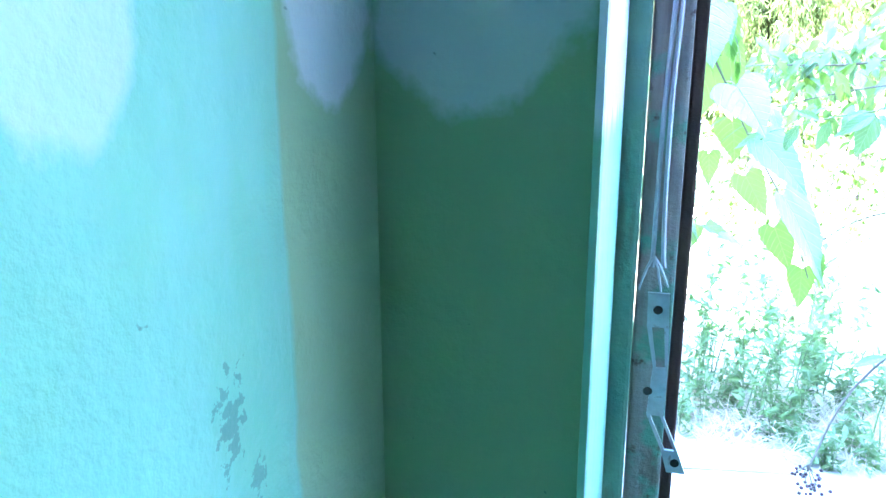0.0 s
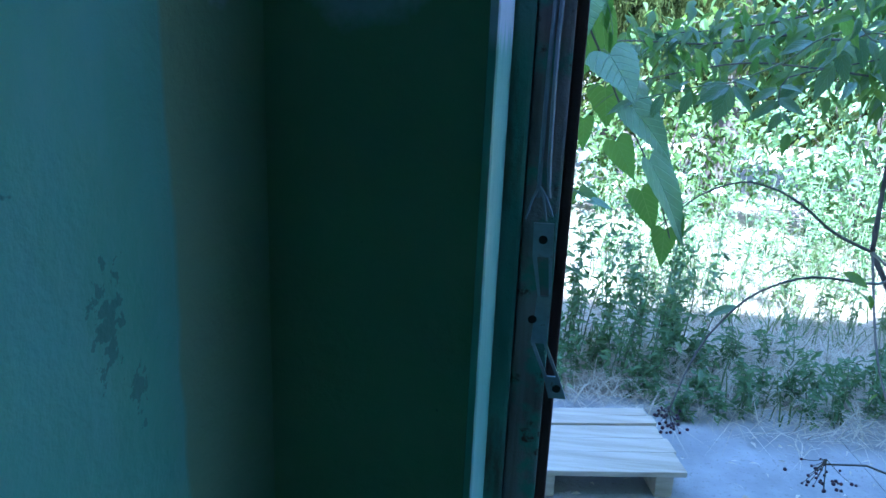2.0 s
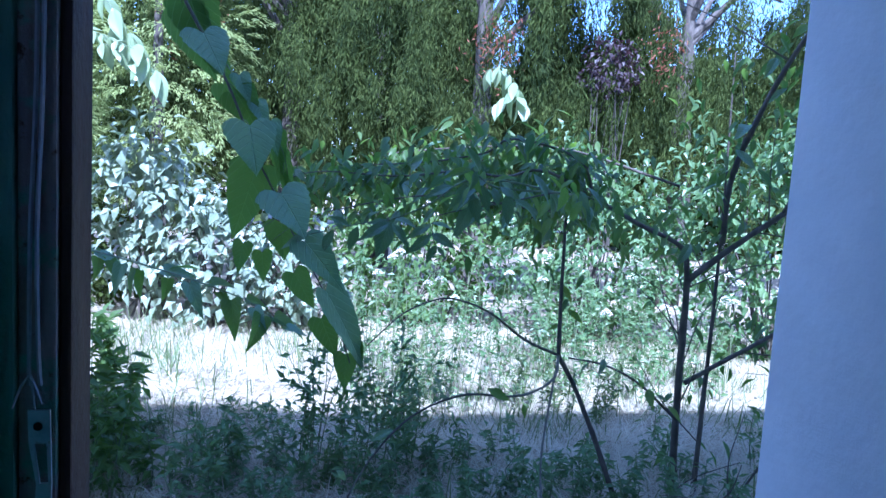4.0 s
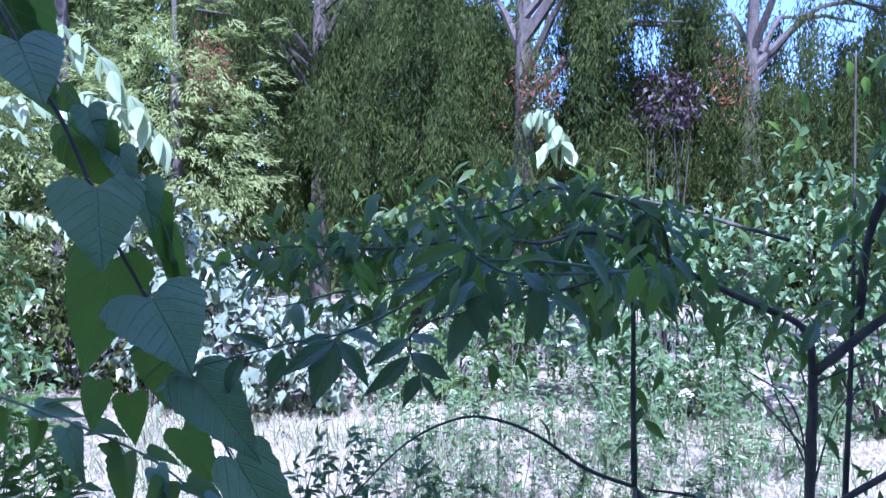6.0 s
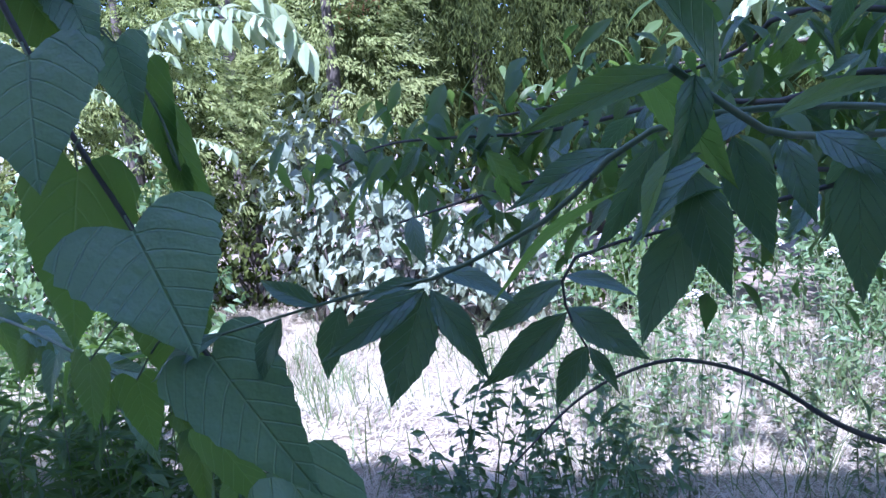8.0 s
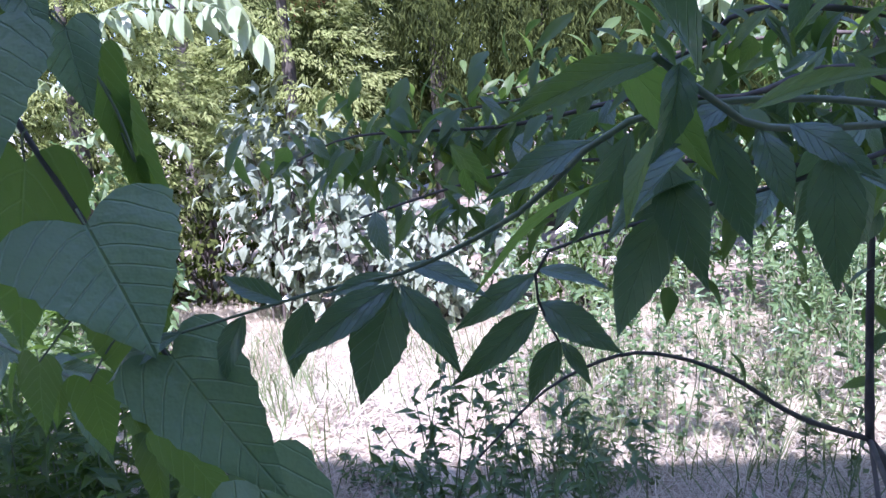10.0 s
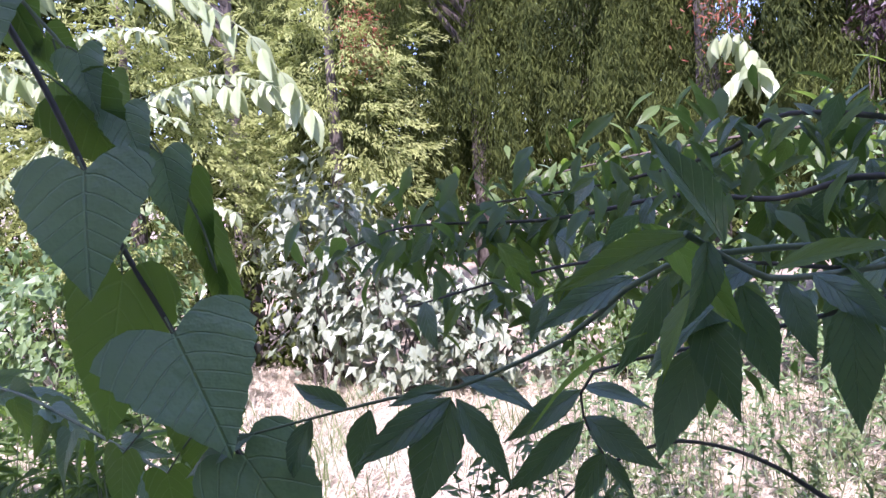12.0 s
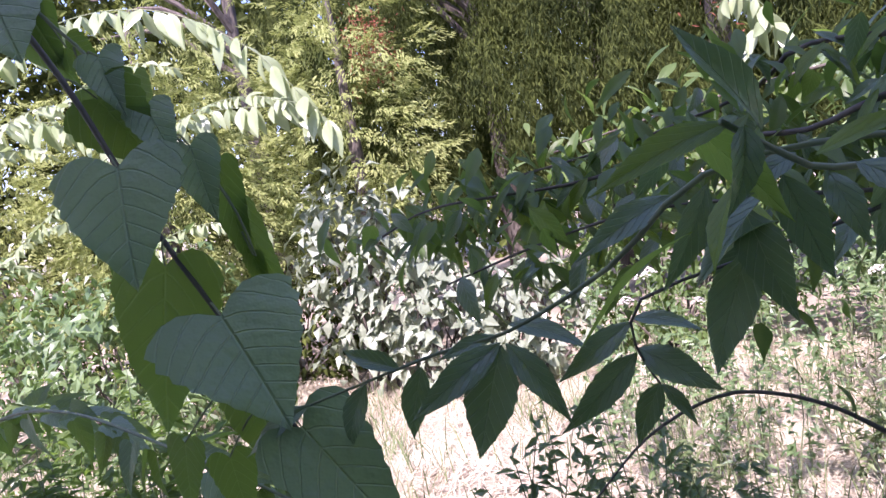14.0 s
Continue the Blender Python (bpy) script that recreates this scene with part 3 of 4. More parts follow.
hang(side_stem, (SIDE, (
    (2, (-0.062, 2.15, 1.712), (-0.030, 2.12, 1.640), 0.0), (5, (-0.119, 2.18, 1.740), (-0.077, 2.18, 1.705), 0.2), (1, (-0.106, 2.19, 1.690), (-0.034, 2.18, 1.585), 0.0), (5, (-0.050, 2.19, 1.685), (-0.029, 2.18, 1.625), -0.3),
    (2, (-0.017, 2.15, 1.645), (0.021, 2.12, 1.575), 0.1), (2, (0.020, 2.16, 1.595), (0.047, 2.13, 1.508), 0.1), (4, (0.038, 2.18, 1.570), (0.057, 2.17, 1.444), 0.3), (4, (0.048, 2.19, 1.516), (0.089, 2.18, 1.389), 0.0),
    (4, (0.060, 2.18, 1.460), (0.070, 2.18, 1.398), 0.3))))
hang(main_stem, (MAIN, (
    (1, (0.100, 2.10, 1.193), (0.158, 2.10, 1.090), -0.1), (3, (0.186, 2.08, 1.150), (0.323, 2.05, 0.938), 0.4), (1, (0.178, 2.10, 1.068), (0.225, 2.09, 0.956), 0.0),
    (1, (0.248, 2.09, 0.968), (0.249, 2.08, 0.865), -0.1), (4, (0.277, 2.09, 1.003), (0.295, 2.08, 0.922), 0.2))))
rng = random.Random(5)
# a long low branch from the thicket that ends behind the twig
LOW = ((-1.6, 3.3, 0.95), (-1.1, 3.0, 1.12), (-0.7, 2.75, 1.17), (-0.35, 2.55, 1.13), (-0.05, 2.4, 1.06), (0.08, 2.35, 0.98))
low_branch = tagged(part("leafy_branch", tube(LOW, 0.006, 0.002), M_TWIG), "low green branch with pointed leaves reaching out of the thicket", "branch")
low_line = spline(LOW, 0.02)
for i in range(46):
    b = low_line[int((0.08 + 0.92 * (i + rng.random()) / 46) * (len(low_line) - 1))]
    d = Vector((rng.uniform(-0.2, 1.2), rng.uniform(-0.8, 0.5), rng.uniform(-1.1, 0.15))).normalized()
    b = b + d * 0.02
    leaf(OVAL if i % 3 else HEARTS[3], b, b + d * rng.uniform(0.07, 0.13), (rng.uniform(-0.6, 0.6), rng.uniform(-0.9, 0), 0.8), low_branch)

# ---- the shrub beside the path ----
ELDER = [leaf_mesh("lance_a", L_ELDER, 0.29, 0.30, 0.28, twist=0.2, tip=1.25), leaf_mesh("lance_b", L_ELDER, 0.40, 0.18, 0.34, twist=-0.3, tip=1.15), leaf_mesh("lance_c", L_ELDER, 0.36, 0.6, 0.36, twist=0.6), leaf_mesh("lance_d", L_ELDER, 0.50, 0.15, 0.25, twist=0.1, tip=1.1), leaf_mesh("lance_e", L_ELDERU, 0.25, 0.35, 0.3, twist=0.2, tip=1.2)]
ELDERU = [leaf_mesh("lance_f", L_ELDERU, 0.34, 0.30, 0.28, twist=0.2, tip=1.25), leaf_mesh("lance_g", L_ELDERU, 0.40, 0.18, 0.34, twist=-0.3, tip=1.15)]
# the garden lies turned to the house
GARDEN = Matrix.Translation((0.365, 1.053, 0)) @ Matrix.Rotation(radians(-8.05), 4, "Z") @ Matrix.Translation((-0.275, -1.37, 0))
NEAR = Vector((0.305, 0.677, 1.504))
SHRUB = Matrix.Translation(NEAR) @ Matrix.Scale(1.2, 4) @ Matrix.Translation(-NEAR) @ GARDEN
shrub = tagged(new("shrub"), "many-stemmed shrub with dark bark and long toothed leaves", "shrub")
STEMS = (
    ("trunk", ((1.33, 3.2, -0.05), (1.30, 3.15, 0.35), (1.26, 3.08, 0.75), (1.22, 3.0, 1.16)), 0.018, 0.012),
    ("trunk", ((1.42, 3.22, -0.05), (1.42, 3.2, 0.6), (1.40, 3.15, 1.3), (1.36, 3.1, 2.0)), 0.013, 0.002),
    ("limb", ((1.22, 3.0, 1.16), (1.35, 3.0, 1.27), (1.55, 3.0, 1.42), (1.8, 3.0, 1.58), (2.1, 3.0, 1.76)), 0.012, 0.007),
    ("limb", ((1.22, 3.0, 1.16), (1.18, 2.98, 1.28), (1.0, 2.95, 1.36), (0.82, 2.9, 1.44)), 0.010, 0.007),
    ("limb", ((1.29, 3.1, 0.75), (1.5, 3.1, 0.88), (1.75, 3.1, 1.02), (2.1, 3.1, 1.12)), 0.010, 0.005),
    ("limb", ((1.36, 3.05, 1.3), (1.3, 2.9, 1.55), (1.32, 2.7, 1.85), (1.42, 2.6, 2.1)), 0.012, 0.006),
    ("branch", ((1.2, 3.1, 1.5), (0.8, 3.3, 1.62), (0.4, 3.3, 1.60), (0.05, 3.3, 1.55)), 0.006, 0.002),
    ("branch", ((1.275, 3.1, 0.60), (1.10, 3.05, 0.75), (0.95, 3.0, 0.83), (0.80, 2.98, 0.86)), 0.006, 0.003),
    ("branch", ((1.55, 3.0, 1.42), (1.7, 3.0, 1.75), (1.65, 2.9, 2.05)), 0.008, 0.004),
    ("branch", ((1.1, 3.05, 0.25), (1.35, 2.9, 0.35), (1.6, 2.8, 0.36), (1.9, 2.8, 0.30)), 0.006, 0.003),
    ("branch", ((1.5, 3.1, 0.2), (1.6, 3.0, 0.5), (1.85, 3.0, 0.62), (2.2, 3.0, 0.66)), 0.006, 0.003),
)
STEMS = tuple((nm, tuple(tuple(SHRUB @ Vector(p)) for p in pts), 1.2 * r0, 1.2 * r1) for nm, pts, r0, r1 in STEMS)
JOINT, ELBOW = (1.22, 2.94, 0.744), tuple(SHRUB @ Vector((0.82, 2.9, 1.44)))
BARE = (
    ("trunk", ((1.62, 3.02, -0.05), (1.46, 2.98, 0.3), (1.32, 2.95, 0.58), JOINT), 0.014, 0.010),
    ("limb", (JOINT, (1.21, 2.94, 1.0), (1.205, 2.94, 1.28), (1.195, 2.93, 1.60)), 0.010, 0.005),
    ("branch", (JOINT, (1.054, 2.91, 0.818), (0.903, 2.88, 0.926), (0.780, 2.86, 0.982), (0.663, 2.83, 0.999), (0.516, 2.80, 0.944), (0.375, 2.77, 0.820)), 0.007, 0.002),
    ("branch", (JOINT, (0.95, 2.3, 0.84), (0.702, 1.9, 0.913), (0.537, 1.85, 0.933), (0.407, 1.8, 0.905), (0.32, 1.75, 0.849), (0.257, 1.7, 0.782), (0.19, 1.6, 0.691)), 0.006, 0.002),
    ("branch", (JOINT, (0.85, 2.1, 0.66), (0.70, 1.65, 0.585), (0.60, 1.6, 0.608), (0.52, 1.6, 0.603)), 0.005, 0.002))
LEAFY = (
    ("branch", (ELBOW, (1.05, 2.45, 1.44), (0.831, 2.1, 1.452), (0.702, 2.012, 1.453), (0.599, 1.924, 1.459), (0.557, 1.872, 1.472), (0.512, 1.84, 1.50)), 0.0045, 0.0022),
    ("branch", ((0.831, 2.1, 1.452), (0.65, 1.98, 1.475), (0.521, 1.95, 1.468), (0.447, 2.005, 1.404), (0.35, 2.04, 1.355), (0.284, 2.05, 1.343), (0.104, 2.08, 1.294)), 0.0032, 0.0012),
    ("branch", ((0.831, 2.1, 1.452), (0.70, 2.0, 1.43), (0.555, 1.998, 1.396), (0.47, 2.015, 1.372), (0.461, 2.032, 1.329), (0.478, 2.05, 1.287)), 0.0025, 0.001),
    ("branch", (ELBOW, (0.938, 2.5, 1.518), (0.821, 2.6, 1.49), (0.688, 2.7, 1.503), (0.47, 2.77, 1.47), (0.176, 2.81, 1.469), (0.044, 2.85, 1.428)), 0.007, 0.002),
    ("branch", (ELBOW, (1.1, 2.6, 1.57), (0.881, 2.7, 1.633), (0.815, 2.8, 1.585), (0.699, 2.85, 1.552), (0.559, 2.9, 1.527), (0.30, 2.95, 1.50)), 0.007, 0.002),
    ("branch", (ELBOW, (1.0, 2.55, 1.38), (0.75, 2.5, 1.40), (0.55, 2.55, 1.41), (0.38, 2.6, 1.38), (0.2, 2.65, 1.33)), 0.005, 0.002))
STEMS = STEMS + BARE + LEAFY
GROWN = {}
for nm, pts, r0, r1 in STEMS:
    GROWN[pts] = part(nm, tube(pts, r0, r1, 0.035, 7, 0.25), M_TWIG if r1 in (0.0022, 0.0012) else M_BARK if r0 > 0.007 else M_TWIGD, shrub, smooth=True)
rng = random.Random(11)
count = 0


def leafy(pts, n, size, lo=0.1, spread=0.035, hang=0.7):
    """Leaves in loose pairs along a branch, hanging from it."""
    line = spline(pts, 0.02)
    for i in range(n):
        t = lo + (1 - lo) * (i + rng.random()) / n
        b = line[min(len(line) - 1, int(t * (len(line) - 1)))]
        a = rng.uniform(0, 2 * math.pi)
        s = size * rng.uniform(0.65, 1.25)
        b = b + Vector((rng.gauss(0, spread), rng.gauss(0, spread), rng.gauss(0, spread * 0.7)))
        w = Vector((math.cos(a), 0.8 * math.sin(a), -hang * rng.uniform(0.3, 1.5))).normalized()
        leaf(rng.choice(ELDER[:3] + ELDERU), b, b + w * s, (rng.uniform(-0.5, 0.5), rng.uniform(-0.8, 0.2), 0.9), GROWN[pts])


GREEN, QUAD, SPRAY, BACK, UPPER, MIDDLE = (row[1] for row in LEAFY)
leafy(GREEN, 60, 0.075, 0.12, 0.03, 0.9)
leafy(BACK, 95, 0.075, 0.08, 0.035, 0.8)
leafy(UPPER, 85, 0.08, 0.08, 0.04, 0.7)
leafy(MIDDLE, 80, 0.075, 0.08, 0.04, 0.9)
for i, (n, size) in enumerate(((0, 0), (0, 0), (12, 0.10), (8, 0.10), (14, 0.10), (26, 0.11), (40, 0.085), (8, 0.09), (16, 0.10))):
    if n:
        leafy(STEMS[i][1], n, size, 0.15, 0.05)
leafy(BARE[1][1], 12, 0.085, 0.1)
leafy(BARE[3][1], 7, 0.06, 0.55)
leafy(BARE[4][1], 4, 0.05, 0.55)


def set_leaves(rows, stem):
    """Leaves of known lie: kind, stalk end, tip, and how far the upper side turns aside."""
    for k, base, tip, turn in rows:
        leaf(ELDER[k], base, tip, (turn, -0.62, 0.72), stem)


set_leaves(((0, (0.345, 2.03, 1.349), (0.262, 1.98, 1.309), 0.3), (3, (0.345, 2.03, 1.347), (0.309, 1.99, 1.262), 0.0), (0, (0.349, 2.03, 1.348), (0.398, 1.98, 1.293), -0.3), (0, (0.352, 2.05, 1.361), (0.424, 2.02, 1.350), 0.1),
            (0, (0.340, 2.05, 1.352), (0.285, 2.03, 1.347), 0.2), (1, (0.262, 2.06, 1.330), (0.240, 2.04, 1.265), 0.4), (1, (0.20, 2.07, 1.318), (0.165, 2.05, 1.262), 0.2), (0, (0.505, 2.0, 1.455), (0.426, 1.95, 1.434), 0.1),
            (0, (0.14, 2.07, 1.305), (0.06, 2.05, 1.275), -0.2), (2, (0.24, 2.06, 1.33), (0.19, 2.05, 1.36), 0.4)), GROWN[QUAD])
set_leaves(((0, (0.462, 2.05, 1.350), (0.517, 2.02, 1.350), 0.0), (0, (0.462, 2.05, 1.347), (0.391, 2.02, 1.313), 0.3), (0, (0.463, 2.05, 1.318), (0.393, 2.0, 1.272), 0.4), (1, (0.463, 2.05, 1.322), (0.516, 2.0, 1.298), -0.2),
            (1, (0.479, 2.05, 1.288), (0.447, 2.02, 1.250), 0.3), (0, (0.480, 2.05, 1.287), (0.502, 2.02, 1.260), -0.3), (1, (0.548, 1.97, 1.404), (0.506, 1.93, 1.334), 0.3)), GROWN[SPRAY])
set_leaves(((0, (0.523, 1.95, 1.462), (0.487, 1.92, 1.392), 0.4), (1, (0.545, 1.95, 1.440), (0.553, 1.90, 1.372), -0.1), (1, (0.556, 1.89, 1.462), (0.568, 1.86, 1.400), -0.1), (1, (0.632, 1.91, 1.445), (0.624, 1.87, 1.372), 0.1),
            (4, (0.520, 1.85, 1.499), (0.440, 1.80, 1.490), 0.0), (4, (0.576, 1.89, 1.470), (0.632, 1.85, 1.502), 0.0), (1, (0.566, 1.89, 1.474), (0.528, 1.87, 1.463), 0.2), (1, (0.594, 1.92, 1.458), (0.598, 1.88, 1.420), 0.0),
            (1, (0.616, 1.93, 1.460), (0.640, 1.88, 1.440), -0.2), (0, (0.562, 1.93, 1.460), (0.512, 1.91, 1.440), 0.2)), GROWN[GREEN])
leaf(ELDER[2], (0.536, 1.85, 1.490), (0.507, 1.82, 1.556), (0.9, -0.5, 0.1), GROWN[GREEN], "dark leaf folded upright")
bases, tips, faces_ = [], [], []
FULL = {STEMS[6][1]: 190, STEMS[3][1]: 95, STEMS[2][1]: 95, STEMS[1][1]: 55, STEMS[4][1]: 55, STEMS[5][1]: 90, STEMS[8][1]: 90, BARE[1][1]: 40, BACK: 240, UPPER: 220, MIDDLE: 150}
for pts, n in FULL.items():
    line = spline(pts, 0.02)
    for i in range(n):
        b = line[int(rng.uniform(0.15, 1) * (len(line) - 1))] + Vector((rng.gauss(0, 0.12), abs(rng.gauss(0, 0.16)), rng.gauss(0.0, 0.065)))
        a = rng.uniform(0, 2 * math.pi)
        bases.append(b)
        tips.append(b + Vector((math.cos(a), math.sin(a), -rng.uniform(0.1, 1.2))).normalized() * rng.uniform(0.06, 0.11))
        faces_.append(Vector((rng.uniform(-0.5, 0.5), rng.uniform(-0.7, 0.2), 0.9)))
for i in range(34):                              # thin bare twigs among the limbs
    k = rng.choice((0, 0, 1, 2, 2, 4, 5, 8, 9, 10))
    line = spline(STEMS[k][1], 0.03)
    p = line[int(rng.uniform(0.25, 1) * (len(line) - 1))]
    d = Vector((rng.gauss(0.15, 0.5), rng.gauss(0, 0.3), rng.uniform(0.1, 0.9))).normalized() * rng.uniform(0.25, 0.6)
    part("branch", tube([p, p + d * 0.5 + Vector((rng.gauss(0, 0.04), 0, rng.gauss(0, 0.04))), p + d + Vector((0, 0, -0.03))], 0.004, 0.0015, 0.05, 5), M_TWIGD, shrub)
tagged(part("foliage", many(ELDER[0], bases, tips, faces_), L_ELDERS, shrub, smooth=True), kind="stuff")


def berries(at, seed):
    r = random.Random(seed)
    t = tagged(new("berry_cluster"), "hanging cluster of dark purple berries on thin stalks", "berries", "berry clusters")
    c = Vector(at)
    for i in range(34):
        p = c + Vector((r.gauss(0, 0.022), r.gauss(0, 0.022), -abs(r.gauss(0.02, 0.022))))
        bm = bmesh.new()
        bmesh.ops.create_icosphere(bm, subdivisions=1, radius=r.uniform(0.0032, 0.0048), matrix=Matrix.Translation(p))
        part("berry", bm, M_BERRY, t, smooth=True)
        if i % 3 == 0:
            part("stalk", tube([c + Vector((0, 0, 0.015)), (c + p) / 2 + Vector((0, 0, 0.004)), p], 0.0009, 0.0006, 0.02, 4), M_TWIGD, t)


berries((0.19, 1.6, 0.69), 1)
berries((0.52, 1.6, 0.60), 2)
by_the_house = set(bpy.data.objects)


r = np.random.RandomState(17)
n = 260
p = np.stack([r.uniform(-2.5, 3.5, n), 3.16 - np.abs(r.normal(0, 0.45, n)), np.full(n, 0.012)], 1)
tagged(part("leaf_litter", cloud(p, r.normal(size=(n, 3)) * (1, 1, 0.08), np.array([[0, 0, 1.0]]) + r.normal(size=(n, 3)) * 0.25, r.uniform(0.015, 0.05, n), r.uniform(0.006, 0.02, n)), L_STRAW), "dry fallen leaves and stalks on the concrete path", "litter", kind="stuff")

# ---- grass and weeds ----
def on_ground(xy):
    return np.array([(x, y, ground_height(x, y)) for x, y in xy])


def scatter(seed, n, x0, x1, y0, y1, clump=1.6, cut=0.0):
    r = np.random.RandomState(seed)
    xy = np.stack([r.uniform(x0, x1, n), r.uniform(y0, y1, n)], 1)
    if cut:
        keep = np.array([noise.noise((x * clump, y * clump, seed)) + r.uniform(-0.25, 0.25) > cut - 0.35 for x, y in xy])
        xy = xy[keep]
    return on_ground(xy), r


p, r = scatter(1, 60000, -5, 5.5, 3.95, 7.4)
tagged(part("dry_grass", blades(p, r.uniform(0.04, 0.16, len(p)), r.uniform(0.8, 2.8, len(p)), r.uniform(0.003, 0.007, len(p))), L_STRAW), "bleached dry grass covering the sunny clearing", "grass", kind="stuff")
p, r = scatter(2, 16000, -3.5, 4.5, 3.2, 4.3)
tagged(part("dead_grass", blades(p, r.uniform(0.05, 0.28, len(p)), r.uniform(0.6, 2.0, len(p)), r.uniform(0.002, 0.006, len(p))), L_STRAW), "tangled dead grass along the edge of the path", "grass", kind="stuff")
p, r = scatter(3, 12000, -4.5, 5, 3.3, 6.6, 1.4, 0.45)
tagged(part("green_grass", blades(p, r.uniform(0.08, 0.36, len(p)), r.uniform(0.2, 1.0, len(p)), r.uniform(0.004, 0.009, len(p))), L_GRASS), "patches of green grass between the dry tufts", "grass", kind="stuff")


def weed_patch(label, seed, centre, radius, height, n, size, mat, group="weeds"):
    """A clump of upright weeds: thin stems with leaves all the way up."""
    t = tagged(place(new("weed_clump"), (centre[0], centre[1], ground_height(*centre))), label, "weeds", group)
    r = np.random.RandomState(seed)
    stems = max(5, n // 45)
    verts, faces, base = [], [], []
    for i in range(stems):
        a, q = r.uniform(0, 2 * np.pi), radius * np.sqrt(r.uniform())
        s = np.array([q * np.cos(a), q * np.sin(a), 0])
        e = s + np.array([r.normal(0, 0.12), r.normal(0, 0.12), 1]) * height * r.uniform(0.5, 1.15)
        v, _, f = tube([s, (s + e) / 2 + r.normal(0, 0.03, 3), e], 0.004, 0.0015, 0.15, 4)
        o = len(verts)
        verts += v
        faces += [tuple(k + o for k in g) for g in f]
        for u in r.uniform(0.08, 1, n // stems):
            base.append(s + (e - s) * u + r.normal(0, 0.012, 3))
    tagged(part("stem", (verts, [], faces), M_TWIG, t), kind="stuff")
    base = np.array(base)
    m = len(base)
    tagged(part("foliage", cloud(base, r.normal(size=(m, 3)) * (1, 1, 0.5) + (0, 0, 0.1), r.normal(size=(m, 3)) * 0.4 + (0, -0.2, 1), r.uniform(0.6, 1.3, m) * size, r.uniform(0.25, 0.45, m) * size), mat, t), kind="stuff")


weed_patch("tall leafy green weeds at the edge of the path", 21, (0.02, 3.75), 0.33, 0.75, 1300, 0.06, L_GREEN)
weed_patch("leafy green weeds in the shade", 22, (-0.62, 3.55), 0.30, 0.35, 700, 0.06, L_GREEN)
weed_patch("low green weeds below the shrub", 23, (0.55, 3.6), 0.4, 0.28, 700, 0.055, L_GREEN)
weed_patch("low green weeds below the shrub", 24, (1.55, 3.7), 0.55, 0.32, 900, 0.06, L_GREEN)
weed_patch("low green weeds below the shrub", 25, (2.5, 3.7), 0.5, 0.35, 700, 0.06, L_GREEN)
weed_patch("tall sunlit weeds in the clearing", 26, (0.65, 5.5), 0.9, 0.95, 2400, 0.06, L_GREEN)
weed_patch("tall sunlit weeds in the clearing", 27, (1.9, 5.8), 0.9, 1.0, 2200, 0.065, L_GREEN)
weed_patch("half-dry weeds in the clearing", 28, (0.15, 4.5), 0.35, 0.4, 500, 0.05, L_GRASS)
weed_patch("half-dry weeds in the clearing", 29, (1.3, 4.9), 0.5, 0.45, 700, 0.05, L_GRASS)
# these three borrow the darker shrub leaf, so their shade is coloured in
weed_patch("leafy weeds with their shade put into a darker leaf colour", 30, (-1.75, 3.9), 0.55, 0.95, 1900, 0.10, L_ELDERS)
weed_patch("leafy weeds with their shade put into a darker leaf colour", 31, (-2.7, 4.2), 0.55, 0.8, 1300, 0.09, L_ELDERS)
weed_patch("leafy weeds with their shade put into a darker leaf colour", 32, (-1.25, 3.55), 0.35, 0.55, 900, 0.09, L_ELDERS)


for i, (x, y, q, h, m) in enumerate(((-0.25, 3.5, 0.3, 0.22, 600), (0.30, 3.42, 0.28, 0.2, 550), (0.95, 3.5, 0.3, 0.22, 600), (-1.0, 3.75, 0.3, 0.25, 550), (-0.55, 4.05, 0.35, 0.2, 450), (2.0, 3.4, 0.35, 0.25, 600))):
    weed_patch("low green ground cover at the edge of the path", 100 + i, (x, y), q, h, m, 0.05, L_GREEN)


def umbel(at, seed):
    r = random.Random(seed)
    x, y, top = at
    t = tagged(place(new("wild_carrot"), (x, y, ground_height(x, y))), "wild carrot with a flat whitish flower head", "flower", "wild carrots")
    h = top - ground_height(x, y)
    part("stem", tube([(r.uniform(-0.05, 0.05), 0, 0), (r.uniform(-0.02, 0.02), 0, h * 0.5), (0, 0, h - 0.05)], 0.003, 0.0018, 0.1, 5), M_TWIG, t)
    bm = bmesh.new()
    for i in range(26):
        a, q = i * 2.4, 0.045 * math.sqrt(i / 26)
        bmesh.ops.create_icosphere(bm, subdivisions=1, radius=0.009, matrix=Matrix.Translation((q * math.cos(a), q * math.sin(a), h - 0.8 * q * q / 0.045 + r.uniform(-0.004, 0.004))) @ Matrix.Diagonal((1, 1, 0.5, 1)))
    part("flower_head", bm, M_FLOWER, t)
    for i in range(7):
        a = i * 0.9
        part("ray", tube([(0, 0, h - 0.05), (0.018 * math.cos(a), 0.018 * math.sin(a), h - 0.03), (0.032 * math.cos(a), 0.032 * math.sin(a), h - 0.02)], 0.001, 0.0008, 0.02, 4), M_TWIG, t)


rng = random.Random(8)
for i in range(18):
    x = rng.uniform(-0.2, 3.0)
    umbel((x, 5.6 + rng.uniform(-0.5, 0.8), 0.70 + rng.uniform(-0.12, 0.25)), i)


